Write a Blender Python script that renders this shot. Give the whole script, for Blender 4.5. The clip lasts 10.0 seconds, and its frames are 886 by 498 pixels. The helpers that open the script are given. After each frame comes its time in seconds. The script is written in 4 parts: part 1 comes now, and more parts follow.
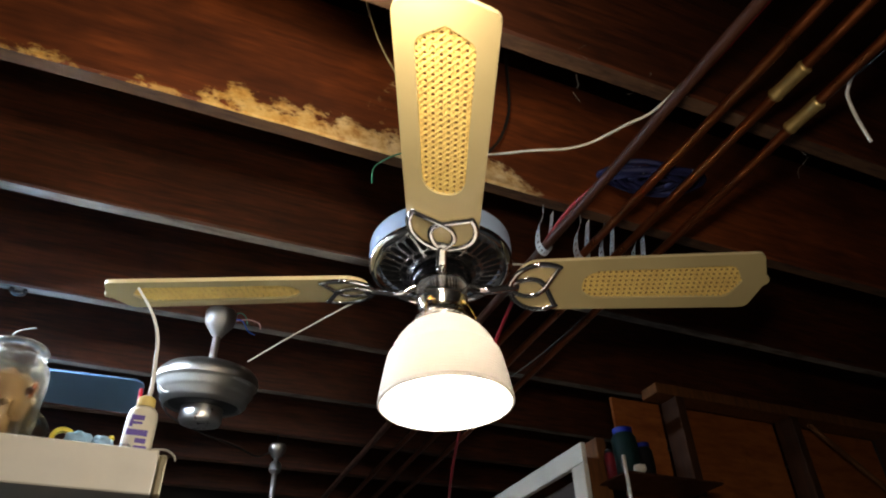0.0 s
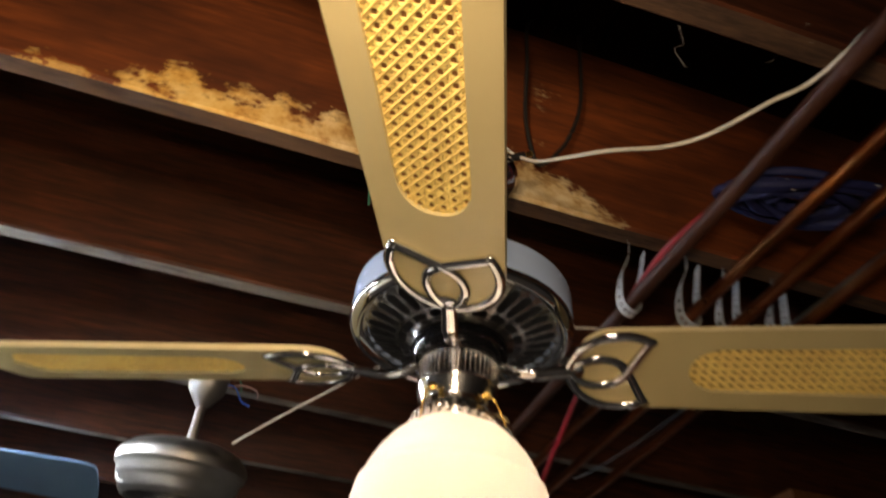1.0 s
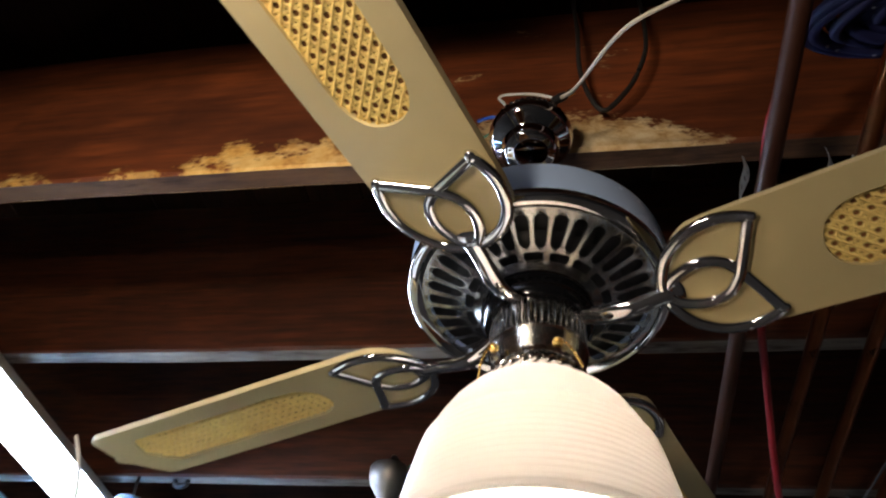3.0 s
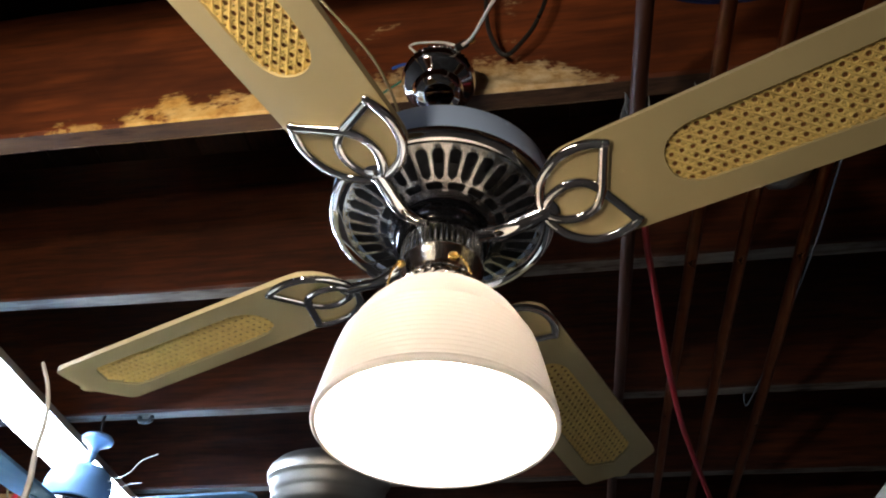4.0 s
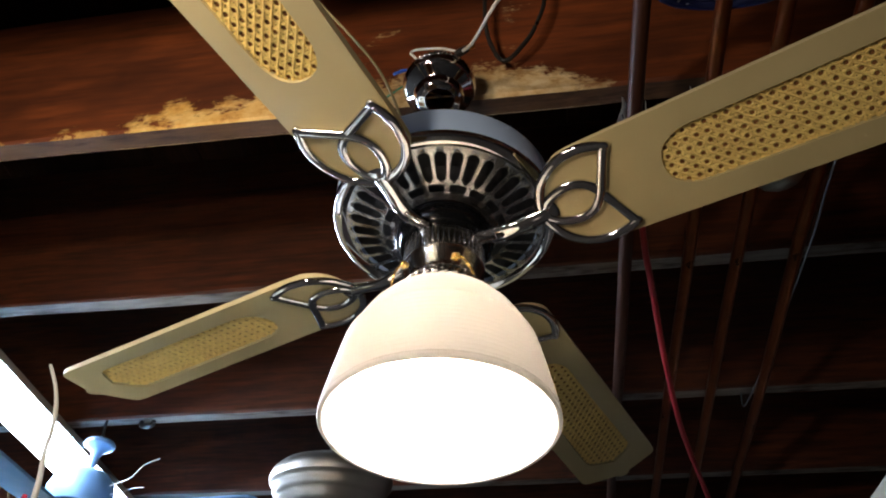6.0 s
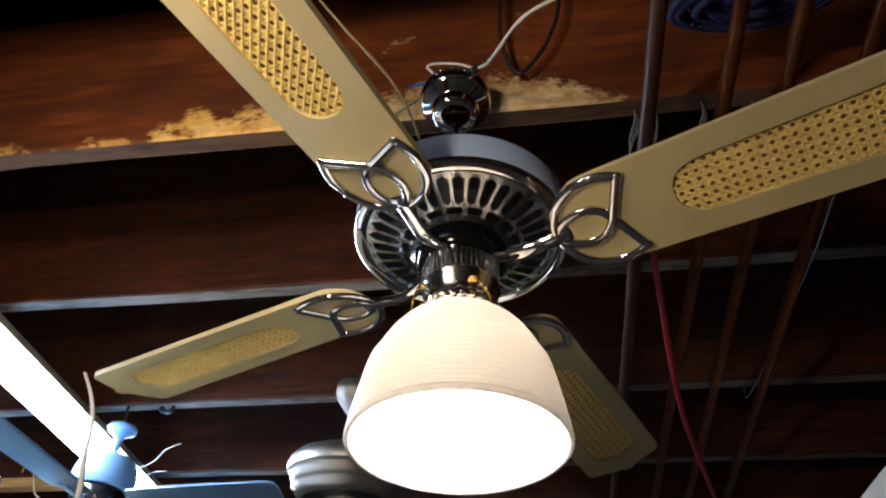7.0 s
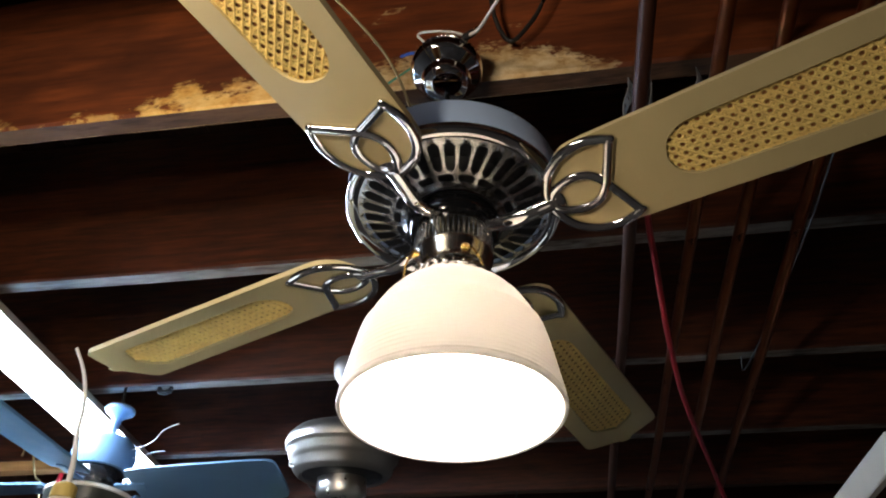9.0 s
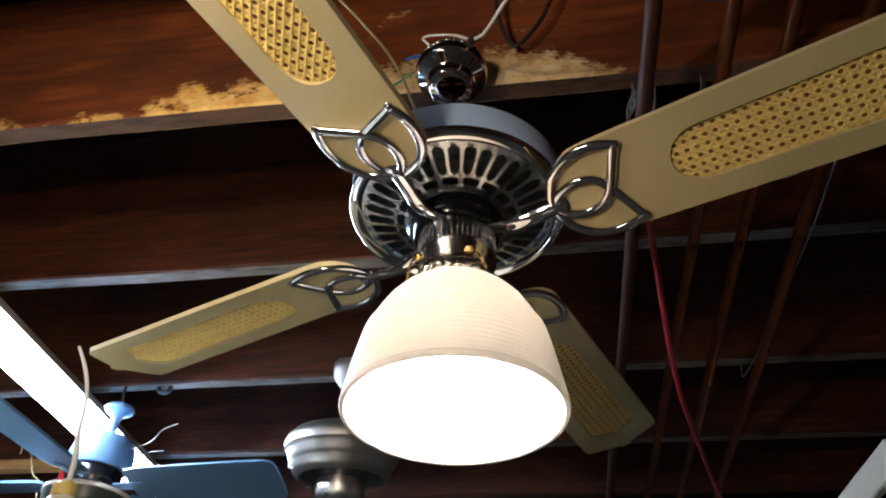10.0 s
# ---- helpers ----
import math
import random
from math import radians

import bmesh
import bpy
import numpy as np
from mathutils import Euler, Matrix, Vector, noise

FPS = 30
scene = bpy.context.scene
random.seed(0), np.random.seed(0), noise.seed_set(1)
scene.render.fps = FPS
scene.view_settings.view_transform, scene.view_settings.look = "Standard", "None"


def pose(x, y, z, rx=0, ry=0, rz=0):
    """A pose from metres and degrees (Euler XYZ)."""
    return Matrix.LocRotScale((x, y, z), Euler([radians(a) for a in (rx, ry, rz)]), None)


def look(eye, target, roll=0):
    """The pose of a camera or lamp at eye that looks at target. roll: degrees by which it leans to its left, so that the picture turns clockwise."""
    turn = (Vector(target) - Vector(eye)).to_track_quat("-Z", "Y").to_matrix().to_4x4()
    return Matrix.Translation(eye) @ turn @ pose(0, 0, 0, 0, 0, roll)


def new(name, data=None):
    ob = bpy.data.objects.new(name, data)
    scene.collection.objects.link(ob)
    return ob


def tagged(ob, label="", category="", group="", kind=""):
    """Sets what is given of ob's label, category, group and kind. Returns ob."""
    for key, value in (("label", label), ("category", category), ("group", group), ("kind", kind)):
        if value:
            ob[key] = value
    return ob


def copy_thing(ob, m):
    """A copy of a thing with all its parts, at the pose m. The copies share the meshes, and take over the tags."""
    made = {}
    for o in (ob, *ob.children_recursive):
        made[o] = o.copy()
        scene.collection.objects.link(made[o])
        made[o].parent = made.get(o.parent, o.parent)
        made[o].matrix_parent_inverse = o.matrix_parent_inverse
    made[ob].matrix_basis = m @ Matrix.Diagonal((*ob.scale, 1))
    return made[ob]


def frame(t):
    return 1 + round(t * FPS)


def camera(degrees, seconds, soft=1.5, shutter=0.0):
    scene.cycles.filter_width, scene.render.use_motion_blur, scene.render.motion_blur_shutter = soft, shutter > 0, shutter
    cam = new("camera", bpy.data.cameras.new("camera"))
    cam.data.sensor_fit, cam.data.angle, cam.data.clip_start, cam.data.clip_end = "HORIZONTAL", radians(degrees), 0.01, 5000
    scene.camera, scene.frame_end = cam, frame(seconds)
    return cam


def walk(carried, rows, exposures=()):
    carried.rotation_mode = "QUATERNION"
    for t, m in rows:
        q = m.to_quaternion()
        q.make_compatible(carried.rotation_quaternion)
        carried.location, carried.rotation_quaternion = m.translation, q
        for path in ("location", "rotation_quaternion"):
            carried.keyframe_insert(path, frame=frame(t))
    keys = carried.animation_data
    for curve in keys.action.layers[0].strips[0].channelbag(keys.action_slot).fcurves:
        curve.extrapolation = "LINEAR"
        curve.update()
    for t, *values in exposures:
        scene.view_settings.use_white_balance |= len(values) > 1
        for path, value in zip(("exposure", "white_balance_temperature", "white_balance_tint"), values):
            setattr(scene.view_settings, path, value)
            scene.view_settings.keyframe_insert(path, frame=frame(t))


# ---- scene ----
cam = camera(65.94, 10.0, soft=2.0, shutter=0.35)
H = 1.98  # height of the blades' plane over the floor
ROWS = [
    (0.0, -0.4788, -1.0913, -0.7724, 126.26, 1.34, -22.95),
    (0.5, -0.3961, -0.9536, -0.7393, 126.80, 1.97, -22.64),
    (1.0, -0.2192, -0.7592, -0.4526, 129.72, -4.43, -17.16),
    (1.5, -0.0669, -0.6450, -0.2896, 132.33, -2.80, -1.96),
    (2.0, 0.0495, -0.5976, -0.1949, 126.81, -1.14, 4.93),
    (2.5, 0.0547, -0.5436, -0.2509, 123.03, -1.23, 5.41),
    (2.8, 0.0406, -0.5481, -0.4124, 133.66, -0.45, 6.70),
    (3.0, 0.0303, -0.5689, -0.5082, 138.38, -5.83, 8.38),
    (3.2, 0.0389, -0.5961, -0.5576, 137.37, -2.84, 3.97),
    (4.3, 0.1161, -0.6272, -0.6113, 133.85, -1.43, 9.00),
    (4.5, 0.1084, -0.6280, -0.6154, 134.22, -1.09, 8.99),
    (5.0, 0.1043, -0.6234, -0.6297, 134.80, -1.05, 8.21),
    (6.5, 0.0975, -0.6593, -0.6122, 133.91, -1.61, 7.90),
    (7.0, 0.0945, -0.7090, -0.5988, 131.74, -1.86, 7.99),
    (7.5, 0.0989, -0.7089, -0.6067, 129.47, -2.56, 7.15),
    (8.0, 0.1001, -0.7062, -0.6086, 130.13, -2.23, 7.83),
    (8.5, 0.0973, -0.6845, -0.6102, 129.48, -0.92, 8.50),
    (9.0, 0.1003, -0.6866, -0.6086, 130.45, -1.22, 8.43),
    (9.5, 0.1023, -0.6948, -0.6097, 130.73, -1.34, 8.19),
    (10.0, 0.0952, -0.6890, -0.6107, 130.72, -1.69, 7.94),
]
EXPOSURES = [(0.0, 0.55, 6500, 12), (0.5, 0.5, 6900, 14), (1.0, 0.5, 7500, 18), (1.5, 0.5, 7600, 14), (2.0, 0.45, 7000, 16), (2.5, 0.45, 6300, 16),
             (3.0, 0.5, 6200, 16), (4.5, 0.58, 6250, 14.5), (10.0, 0.58, 6250, 14.5)]
walk(cam, [(t, pose(x, y, H + z, rx, ry, rz)) for t, x, y, z, rx, ry, rz in ROWS], exposures=EXPOSURES)

# ---- light ----
world = bpy.data.worlds.new("world")
world.use_nodes = True
world.node_tree.nodes["Background"].inputs[0].default_value = (0.02, 0.022, 0.03, 1)
world.node_tree.nodes["Background"].inputs[1].default_value = 0.3
scene.world = world


def lamp(name, m, watts, size, colour, shape="SPHERE"):
    if shape == "SPHERE":
        d = bpy.data.lights.new(name, "POINT")
        d.shadow_soft_size = size
    else:
        d = bpy.data.lights.new(name, "AREA")
        d.shape, d.size, d.size_y = "RECTANGLE", size[0], size[1]
    d.energy, d.color = watts, colour
    ob = new(name, d)
    ob.matrix_world = m
    return ob


BULB_W, TUBE_E, TUBE_BACK = 12.5, 115.0, 11.0
lamp("bulb_light", pose(0, 0, H - 0.185), BULB_W, 0.03, (1.0, 0.95, 0.90))
# Unseen fill, added to brighten the blades' undersides; no lamp stands here.
lamp("unseen_fill_light", pose(-0.30, -0.98, H - 0.46), 12.0, 0.05, (1.0, 0.85, 0.63))
# Unseen spot, added where the near joist's glow points; no fixture is built.
unseen_spot = bpy.data.lights.new("unseen_spot_light", "SPOT")
unseen_spot.energy, unseen_spot.color, unseen_spot.shadow_soft_size = 15.0, (1.0, 0.84, 0.60), 0.06
unseen_spot.spot_size, unseen_spot.spot_blend = radians(118), 1.0
new("unseen_spot_light", unseen_spot).matrix_world = look((-0.34, -0.76, H - 0.050), (-0.36, 0.00, H + 0.42))

# ---- materials ----


def nodes(name):
    m = bpy.data.materials.new(name)
    m.use_nodes = True
    t = m.node_tree
    b = t.nodes["Principled BSDF"]
    return m, t, b


def link(t, a, b):
    t.links.new(a, b)


def noise_tex(t, scale, detail=4, rough=0.6, stretch=(1, 1, 1), coord="Object"):
    tc = t.nodes.new("ShaderNodeTexCoord")
    mp = t.nodes.new("ShaderNodeMapping")
    mp.inputs["Scale"].default_value = stretch
    link(t, tc.outputs[coord], mp.inputs["Vector"])
    n = t.nodes.new("ShaderNodeTexNoise")
    n.inputs["Scale"].default_value, n.inputs["Detail"].default_value, n.inputs["Roughness"].default_value = scale, detail, rough
    link(t, mp.outputs[0], n.inputs["Vector"])
    return n.outputs["Fac"]


def ramp(t, fac, stops):
    r = t.nodes.new("ShaderNodeValToRGB")
    while len(r.color_ramp.elements) < len(stops):
        r.color_ramp.elements.new(0.5)
    for e, (p, c) in zip(r.color_ramp.elements, stops):
        e.position, e.color = p, (*c, 1) if len(c) == 3 else c
    link(t, fac, r.inputs[0])
    return r.outputs[0]


def mix(t, fac, a, b, mode="MIX"):
    n = t.nodes.new("ShaderNodeMix")
    n.data_type, n.blend_type = "RGBA", mode
    for s, v in ((n.inputs[0], fac), (n.inputs[6], a), (n.inputs[7], b)):
        if isinstance(v, bpy.types.NodeSocket):
            link(t, v, s)
        else:
            s.default_value = v if isinstance(v, (int, float)) else (*v, 1)
    return n.outputs[2]


def maths(t, op, a, b=0.0):
    n = t.nodes.new("ShaderNodeMath")
    n.operation = op
    for s, v in ((n.inputs[0], a), (n.inputs[1], b)):
        if isinstance(v, bpy.types.NodeSocket):
            link(t, v, s)
        else:
            s.default_value = v
    return n.outputs[0]


def bump(t, b, height, strength, distance=0.002):
    n = t.nodes.new("ShaderNodeBump")
    n.inputs["Strength"].default_value, n.inputs["Distance"].default_value = strength, distance
    link(t, height, n.inputs["Height"])
    link(t, n.outputs[0], b.inputs["Normal"])


def plain(name, colour, rough=0.5, metal=0.0, vary=0.15, scale=30, relief=0.15, spec=0.5):
    """A plain surface with fine and broad variation."""
    m, t, b = nodes(name)
    fine, broad = noise_tex(t, scale, 5), noise_tex(t, scale / 9, 3)
    f = maths(t, "ADD", maths(t, "MULTIPLY", fine, 0.6), maths(t, "MULTIPLY", broad, 0.4))
    lo, hi = [c * (1 - vary) for c in colour], [min(1, c * (1 + vary)) for c in colour]
    link(t, ramp(t, f, [(0.3, lo), (0.7, hi)]), b.inputs["Base Color"])
    r = ramp(t, fine, [(0.3, [max(0.02, rough * 0.8)] * 3), (0.7, [min(1, rough * 1.25)] * 3)])
    link(t, r, b.inputs["Roughness"])
    b.inputs["Metallic"].default_value = metal
    b.inputs["Specular IOR Level"].default_value = spec
    if relief:
        bump(t, b, fine, relief, 0.0008)
    return m


def wood(name, dark, light, stretch=(1.2, 14, 14), stains=0.5, rough=0.6, spec=0.4):
    """Old timber with grain along x."""
    m, t, b = nodes(name)
    grain = noise_tex(t, 6, 8, 0.65, stretch)
    broad = noise_tex(t, 2.3, 4, 0.6, (0.8, 1.6, 1.6))
    spots = noise_tex(t, 9, 5, 0.7, (1, 1, 1))
    c = ramp(t, grain, [(0.32, dark), (0.68, light)])
    c = mix(t, maths(t, "MULTIPLY", ramp(t, broad, [(0.38, (1, 1, 1)), (0.62, (0, 0, 0))]), stains), c, [v * 0.35 for v in dark])
    c = mix(t, maths(t, "MULTIPLY", ramp(t, spots, [(0.60, (0, 0, 0)), (0.70, (1, 1, 1))]), 0.35), c, [v * 0.4 for v in dark])
    link(t, c, b.inputs["Base Color"])
    b.inputs["Roughness"].default_value = rough
    b.inputs["Specular IOR Level"].default_value = spec
    bump(t, b, grain, 0.35, 0.002)
    return m, t, b, c


# Darker copy of the joist timber: the unlit joists' shade is its colour.
SHADED_WOOD = wood("joist_wood", (0.022, 0.0056, 0.002), (0.130, 0.032, 0.009))[0]


def painted_wood():
    """Red-brown timber, coloured lighter as the lit joist, with flaking remains of yellowed whitewash along its lower
    edge.
    """
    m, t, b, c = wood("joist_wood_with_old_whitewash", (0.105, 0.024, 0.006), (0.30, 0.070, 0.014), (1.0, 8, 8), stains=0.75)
    tc = t.nodes.new("ShaderNodeTexCoord")
    sp = t.nodes.new("ShaderNodeSeparateXYZ")
    link(t, tc.outputs["Object"], sp.inputs[0])
    flake = noise_tex(t, 7, 8, 0.66, (0.8, 1, 1.25))
    low = t.nodes.new("ShaderNodeMapRange")
    for i, v in enumerate((0.0, 0.12, 0.165, -0.255)):
        low.inputs[i + 1].default_value = v
    link(t, sp.outputs[2], low.inputs[0])
    near = t.nodes.new("ShaderNodeMapRange")
    for i, v in enumerate((0.20, 0.62, 0.165, -0.14)):
        near.inputs[i + 1].default_value = v
    link(t, maths(t, "ABSOLUTE", maths(t, "SUBTRACT", sp.outputs[0], -0.02)), near.inputs[0])
    end = t.nodes.new("ShaderNodeMapRange")
    for i, v in enumerate((0.15, 0.31, 0.0, -0.5)):
        end.inputs[i + 1].default_value = v
    link(t, sp.outputs[0], end.inputs[0])
    f = maths(t, "ADD", maths(t, "ADD", flake, low.outputs[0]), maths(t, "ADD", near.outputs[0], end.outputs[0]))
    bare = noise_tex(t, 34, 6, 0.75, (0.6, 1, 1))
    f = maths(t, "SUBTRACT", f, maths(t, "MULTIPLY", ramp(t, bare, [(0.48, (0, 0, 0)), (0.62, (1, 1, 1))]), 0.13))
    mask = ramp(t, f, [(0.49, (0, 0, 0)), (0.535, (0.55, 0.55, 0.55)), (0.60, (1, 1, 1))])
    tone = noise_tex(t, 22, 6, 0.7)
    gold = ramp(t, tone, [(0.32, (0.36, 0.15, 0.025)), (0.46, (0.62, 0.35, 0.085)), (0.64, (0.74, 0.50, 0.18))])
    cream = ramp(t, tone, [(0.34, (0.34, 0.17, 0.05)), (0.45, (0.58, 0.39, 0.18)), (0.64, (0.76, 0.61, 0.37))])
    side = t.nodes.new("ShaderNodeMapRange")
    for i, v in enumerate((-0.42, -0.12, 0.0, 1.0)):
        side.inputs[i + 1].default_value = v
    link(t, maths(t, "ADD", sp.outputs[0], maths(t, "MULTIPLY", maths(t, "SUBTRACT", noise_tex(t, 5, 3), 0.5), 0.5)), side.inputs[0])
    pale = mix(t, side.outputs[0], gold, cream)
    link(t, mix(t, mask, c, pale), b.inputs["Base Color"])
    b.inputs["Roughness"].default_value = 0.7
    return m


WOOD_PAINT = painted_wood()


def edge_wood(name, pale, dark, cut):
    """The weathered underside of a joist: pale in patches, dark between them."""
    m, t, b = nodes(name)
    patch = noise_tex(t, 3.0, 6, 0.65, (1.0, 5, 5))
    grain = noise_tex(t, 14, 6, 0.7, (1.0, 9, 9))
    f = maths(t, "ADD", maths(t, "MULTIPLY", patch, 0.65), maths(t, "MULTIPLY", grain, 0.35))
    link(t, ramp(t, f, [(cut - 0.09, dark), (cut + 0.03, [(p * 2 + q) / 3 for p, q in zip(pale, dark)]), (cut + 0.14, pale)]), b.inputs["Base Color"])
    b.inputs["Roughness"].default_value = 0.85
    bump(t, b, grain, 0.5, 0.002)
    return m


WOOD_EDGE = edge_wood("grey_timber_edge", (0.26, 0.24, 0.21), (0.040, 0.022, 0.013), 0.50)
WOOD_EDGE_BROWN = edge_wood("brown_timber_edge", (0.13, 0.066, 0.032), (0.032, 0.013, 0.006), 0.50)
# Near-black: the gloom between the joists is put into the boards' colour.
SUBFLOOR = wood("shaded_subfloor_boards", (0.007, 0.0022, 0.0008), (0.022, 0.0066, 0.0022), (14, 1.2, 14), 0.6, 0.9, 0.08)[0]
CREAM = plain("cream_blade_paint", (0.53, 0.43, 0.215), 0.38, 0, 0.05, 14, 0.05)
# Lighter copy of the blade cream: the edge highlight is in its colour.
CREAM_EDGE_LIT = plain("lit_cream_blade_edge", (0.64, 0.53, 0.30), 0.45, 0, 0.08, 20, 0.1)
CANE = plain("woven_cane", (0.98, 0.63, 0.20), 0.5, 0, 0.25, 160, 0.3)
CANE_BACK = plain("cane_backing", (0.27, 0.115, 0.032), 0.8, 0, 0.2, 40, 0.2)
CHROME = plain("polished_chrome", (0.66, 0.65, 0.64), 0.05, 1.0, 0.04, 12, 0.0)
DARK_CHROME = plain("dark_chrome", (0.33, 0.32, 0.32), 0.10, 1.0, 0.1, 20, 0.02)
NICKEL = plain("brushed_nickel", (0.36, 0.345, 0.32), 0.42, 1.0, 0.14, 30, 0.0)
CUP = plain("satin_nickel", (0.62, 0.60, 0.56), 0.30, 1.0, 0.10, 40, 0.0)
SATIN = plain("satin_chrome", (0.74, 0.73, 0.71), 0.16, 1.0, 0.05, 30, 0.0)
BLACK = plain("black_enamel", (0.012, 0.012, 0.013), 0.35, 0, 0.2, 20, 0.05)
GLOSS_BLACK = plain("glossy_black_enamel", (0.006, 0.006, 0.007), 0.12, 0, 0.2, 20, 0.02)
BRASS = plain("brass_chain", (0.80, 0.52, 0.16), 0.25, 1.0, 0.15, 60, 0.1)
# White enamel; the tube light's blue is put into its base colour.
BAND = plain("blue_tinted_band_enamel", (0.50, 0.65, 0.92), 0.24, 0, 0.04, 12, 0.02)
RAIL_WOOD = wood("pale_rail_timber", (0.34, 0.16, 0.05), (0.55, 0.29, 0.10), (1.2, 14, 14), 0.2)[0]
COPPER = plain("tarnished_copper", (0.26, 0.078, 0.026), 0.32, 0.92, 0.4, 22, 0.15)
SOLDER = plain("copper_coupling", (0.50, 0.36, 0.14), 0.4, 0.8, 0.3, 40, 0.2)
IRON = plain("brown_iron_pipe", (0.050, 0.018, 0.010), 0.45, 0.1, 0.35, 25, 0.2, 0.3)
STRAP = plain("galvanised_strap", (0.52, 0.54, 0.56), 0.45, 0.35, 0.2, 50, 0.15)
WHITE_CABLE = plain("white_cable_sheath", (0.66, 0.60, 0.50), 0.55, 0, 0.12, 40, 0.1)
WIRE_WHITE = plain("white_wire", (0.72, 0.70, 0.66), 0.5, 0, 0.1, 40, 0.05)
CORD = plain("beige_cord", (0.30, 0.24, 0.12), 0.65, 0, 0.2, 60, 0.2)
RED = plain("red_cable_sheath", (0.30, 0.013, 0.020), 0.45, 0, 0.15, 30, 0.1)
BLUE_WIRE = plain("blue_wire", (0.03, 0.12, 0.55), 0.5, 0, 0.1, 30, 0.05)
GREEN_WIRE = plain("green_wire", (0.03, 0.20, 0.13), 0.5, 0, 0.1, 30, 0.05)
BLACK_CABLE = plain("black_cable", (0.015, 0.013, 0.012), 0.6, 0, 0.3, 30, 0.2)
BLUE_PAINT = plain("slate_blue_blade_paint", (0.10, 0.19, 0.31), 0.45, 0, 0.12, 12, 0.08)
CONCRETE = plain("basement_concrete", (0.075, 0.068, 0.06), 0.9, 0, 0.3, 6, 0.5)
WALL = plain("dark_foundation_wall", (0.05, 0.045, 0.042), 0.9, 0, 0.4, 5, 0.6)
PLYWOOD = wood("plywood_sheet", (0.24, 0.060, 0.010), (0.44, 0.135, 0.028), (1.5, 1.5, 6), 0.3)[0]
# Copy of the stud timber with the partition's shade put into its colour.
SHADED_STUD = wood("shaded_stud_timber", (0.035, 0.012, 0.004), (0.085, 0.030, 0.010), (10, 10, 1.2), 0.4)[0]
STUD = wood("stud_timber", (0.10, 0.035, 0.010), (0.24, 0.090, 0.026), (10, 10, 1.2), 0.3)[0]
WHITE_PAINT = plain("white_gloss_paint", (0.70, 0.66, 0.58), 0.45, 0, 0.10, 8, 0.15)
SHELF_WHITE = plain("white_shelf_laminate", (0.82, 0.77, 0.66), 0.5, 0, 0.10, 9, 0.1)
BOTTLE = plain("milky_bottle_plastic", (0.74, 0.68, 0.55), 0.35, 0, 0.06, 20, 0.03)
CAP_YELLOW = plain("yellow_cap_plastic", (0.66, 0.50, 0.14), 0.45, 0, 0.1, 20, 0.05)
CAP_RED = plain("red_plastic", (0.6, 0.02, 0.05), 0.4, 0, 0.1, 20, 0.05)
SPOUT = plain("white_spout_plastic", (0.76, 0.75, 0.72), 0.45, 0, 0.05, 30, 0.05)
INK = plain("violet_label_ink", (0.13, 0.08, 0.36), 0.5, 0, 0.15, 60, 0.02)
RUST_FILL = plain("rusty_jar_contents", (0.20, 0.135, 0.065), 0.8, 0, 0.5, 35, 0.8)
YELLOW = plain("yellow_plastic", (0.72, 0.55, 0.03), 0.4, 0, 0.1, 30, 0.05)
LIGHT_BLUE = plain("pale_blue_plastic", (0.30, 0.48, 0.62), 0.4, 0, 0.15, 30, 0.2)


def glass_mat(name, tint, rough):
    m, t, b = nodes(name)
    b.inputs["Base Color"].default_value = (*tint, 1)
    b.inputs["Transmission Weight"].default_value, b.inputs["Roughness"].default_value, b.inputs["IOR"].default_value = 1.0, rough, 1.45
    bump(t, b, noise_tex(t, 25, 4), 0.2, 0.002)
    return m


JAR_GLASS = glass_mat("dusty_jar_glass", (0.78, 0.70, 0.56), 0.18)


def lit_glass():
    """Cream opal glass round a burning bulb."""
    m, t, b = nodes("cream_opal_glass")
    b.inputs["Base Color"].default_value = (0.86, 0.82, 0.75, 1)
    b.inputs["Roughness"].default_value = 0.28
    tr = t.nodes.new("ShaderNodeBsdfTranslucent")
    tr.inputs[0].default_value = (0.95, 0.90, 0.84, 1)
    ms = t.nodes.new("ShaderNodeMixShader")
    ms.inputs[0].default_value = 0.115
    link(t, b.outputs[0], ms.inputs[1])
    link(t, tr.outputs[0], ms.inputs[2])
    out = t.nodes["Material Output"]
    link(t, ms.outputs[0], out.inputs[0])
    bump(t, b, noise_tex(t, 40, 4), 0.05, 0.001)
    return m


OPAL = lit_glass()


def glow(name, colour, strength):
    m, t, b = nodes(name)
    b.inputs["Base Color"].default_value = (*colour, 1)
    b.inputs["Emission Color"].default_value, b.inputs["Emission Strength"].default_value = (*colour, 1), strength
    return m


BULB_GLOW = glow("burning_bulb", (1.0, 0.83, 0.6), 22)
TUBE_GLOW = glow("burning_tube", (0.72, 0.86, 1.0), TUBE_E)
TUBE_GLOW_BACK = glow("burning_tube_behind", (0.72, 0.86, 1.0), TUBE_BACK)

# ---- building ----


def part(name, bm, material, parent=None, label="", smooth=0):
    """Links a bmesh as one mesh object, under parent where there is one. smooth: the angle in degrees below which edges are smooth."""
    me = bpy.data.meshes.new(name)
    if smooth:
        for fc in bm.faces:
            fc.smooth = True
        for e in bm.edges:
            e.smooth = len(e.link_faces) == 2 and e.calc_face_angle(0) < radians(smooth)
    bm.to_mesh(me)
    bm.free()
    for mt in (material if isinstance(material, (list, tuple)) else [material]):
        me.materials.append(mt)
    ob = new(name, me)
    if parent is not None:
        ob.parent = parent
    if label:
        tagged(ob, label)
    return ob


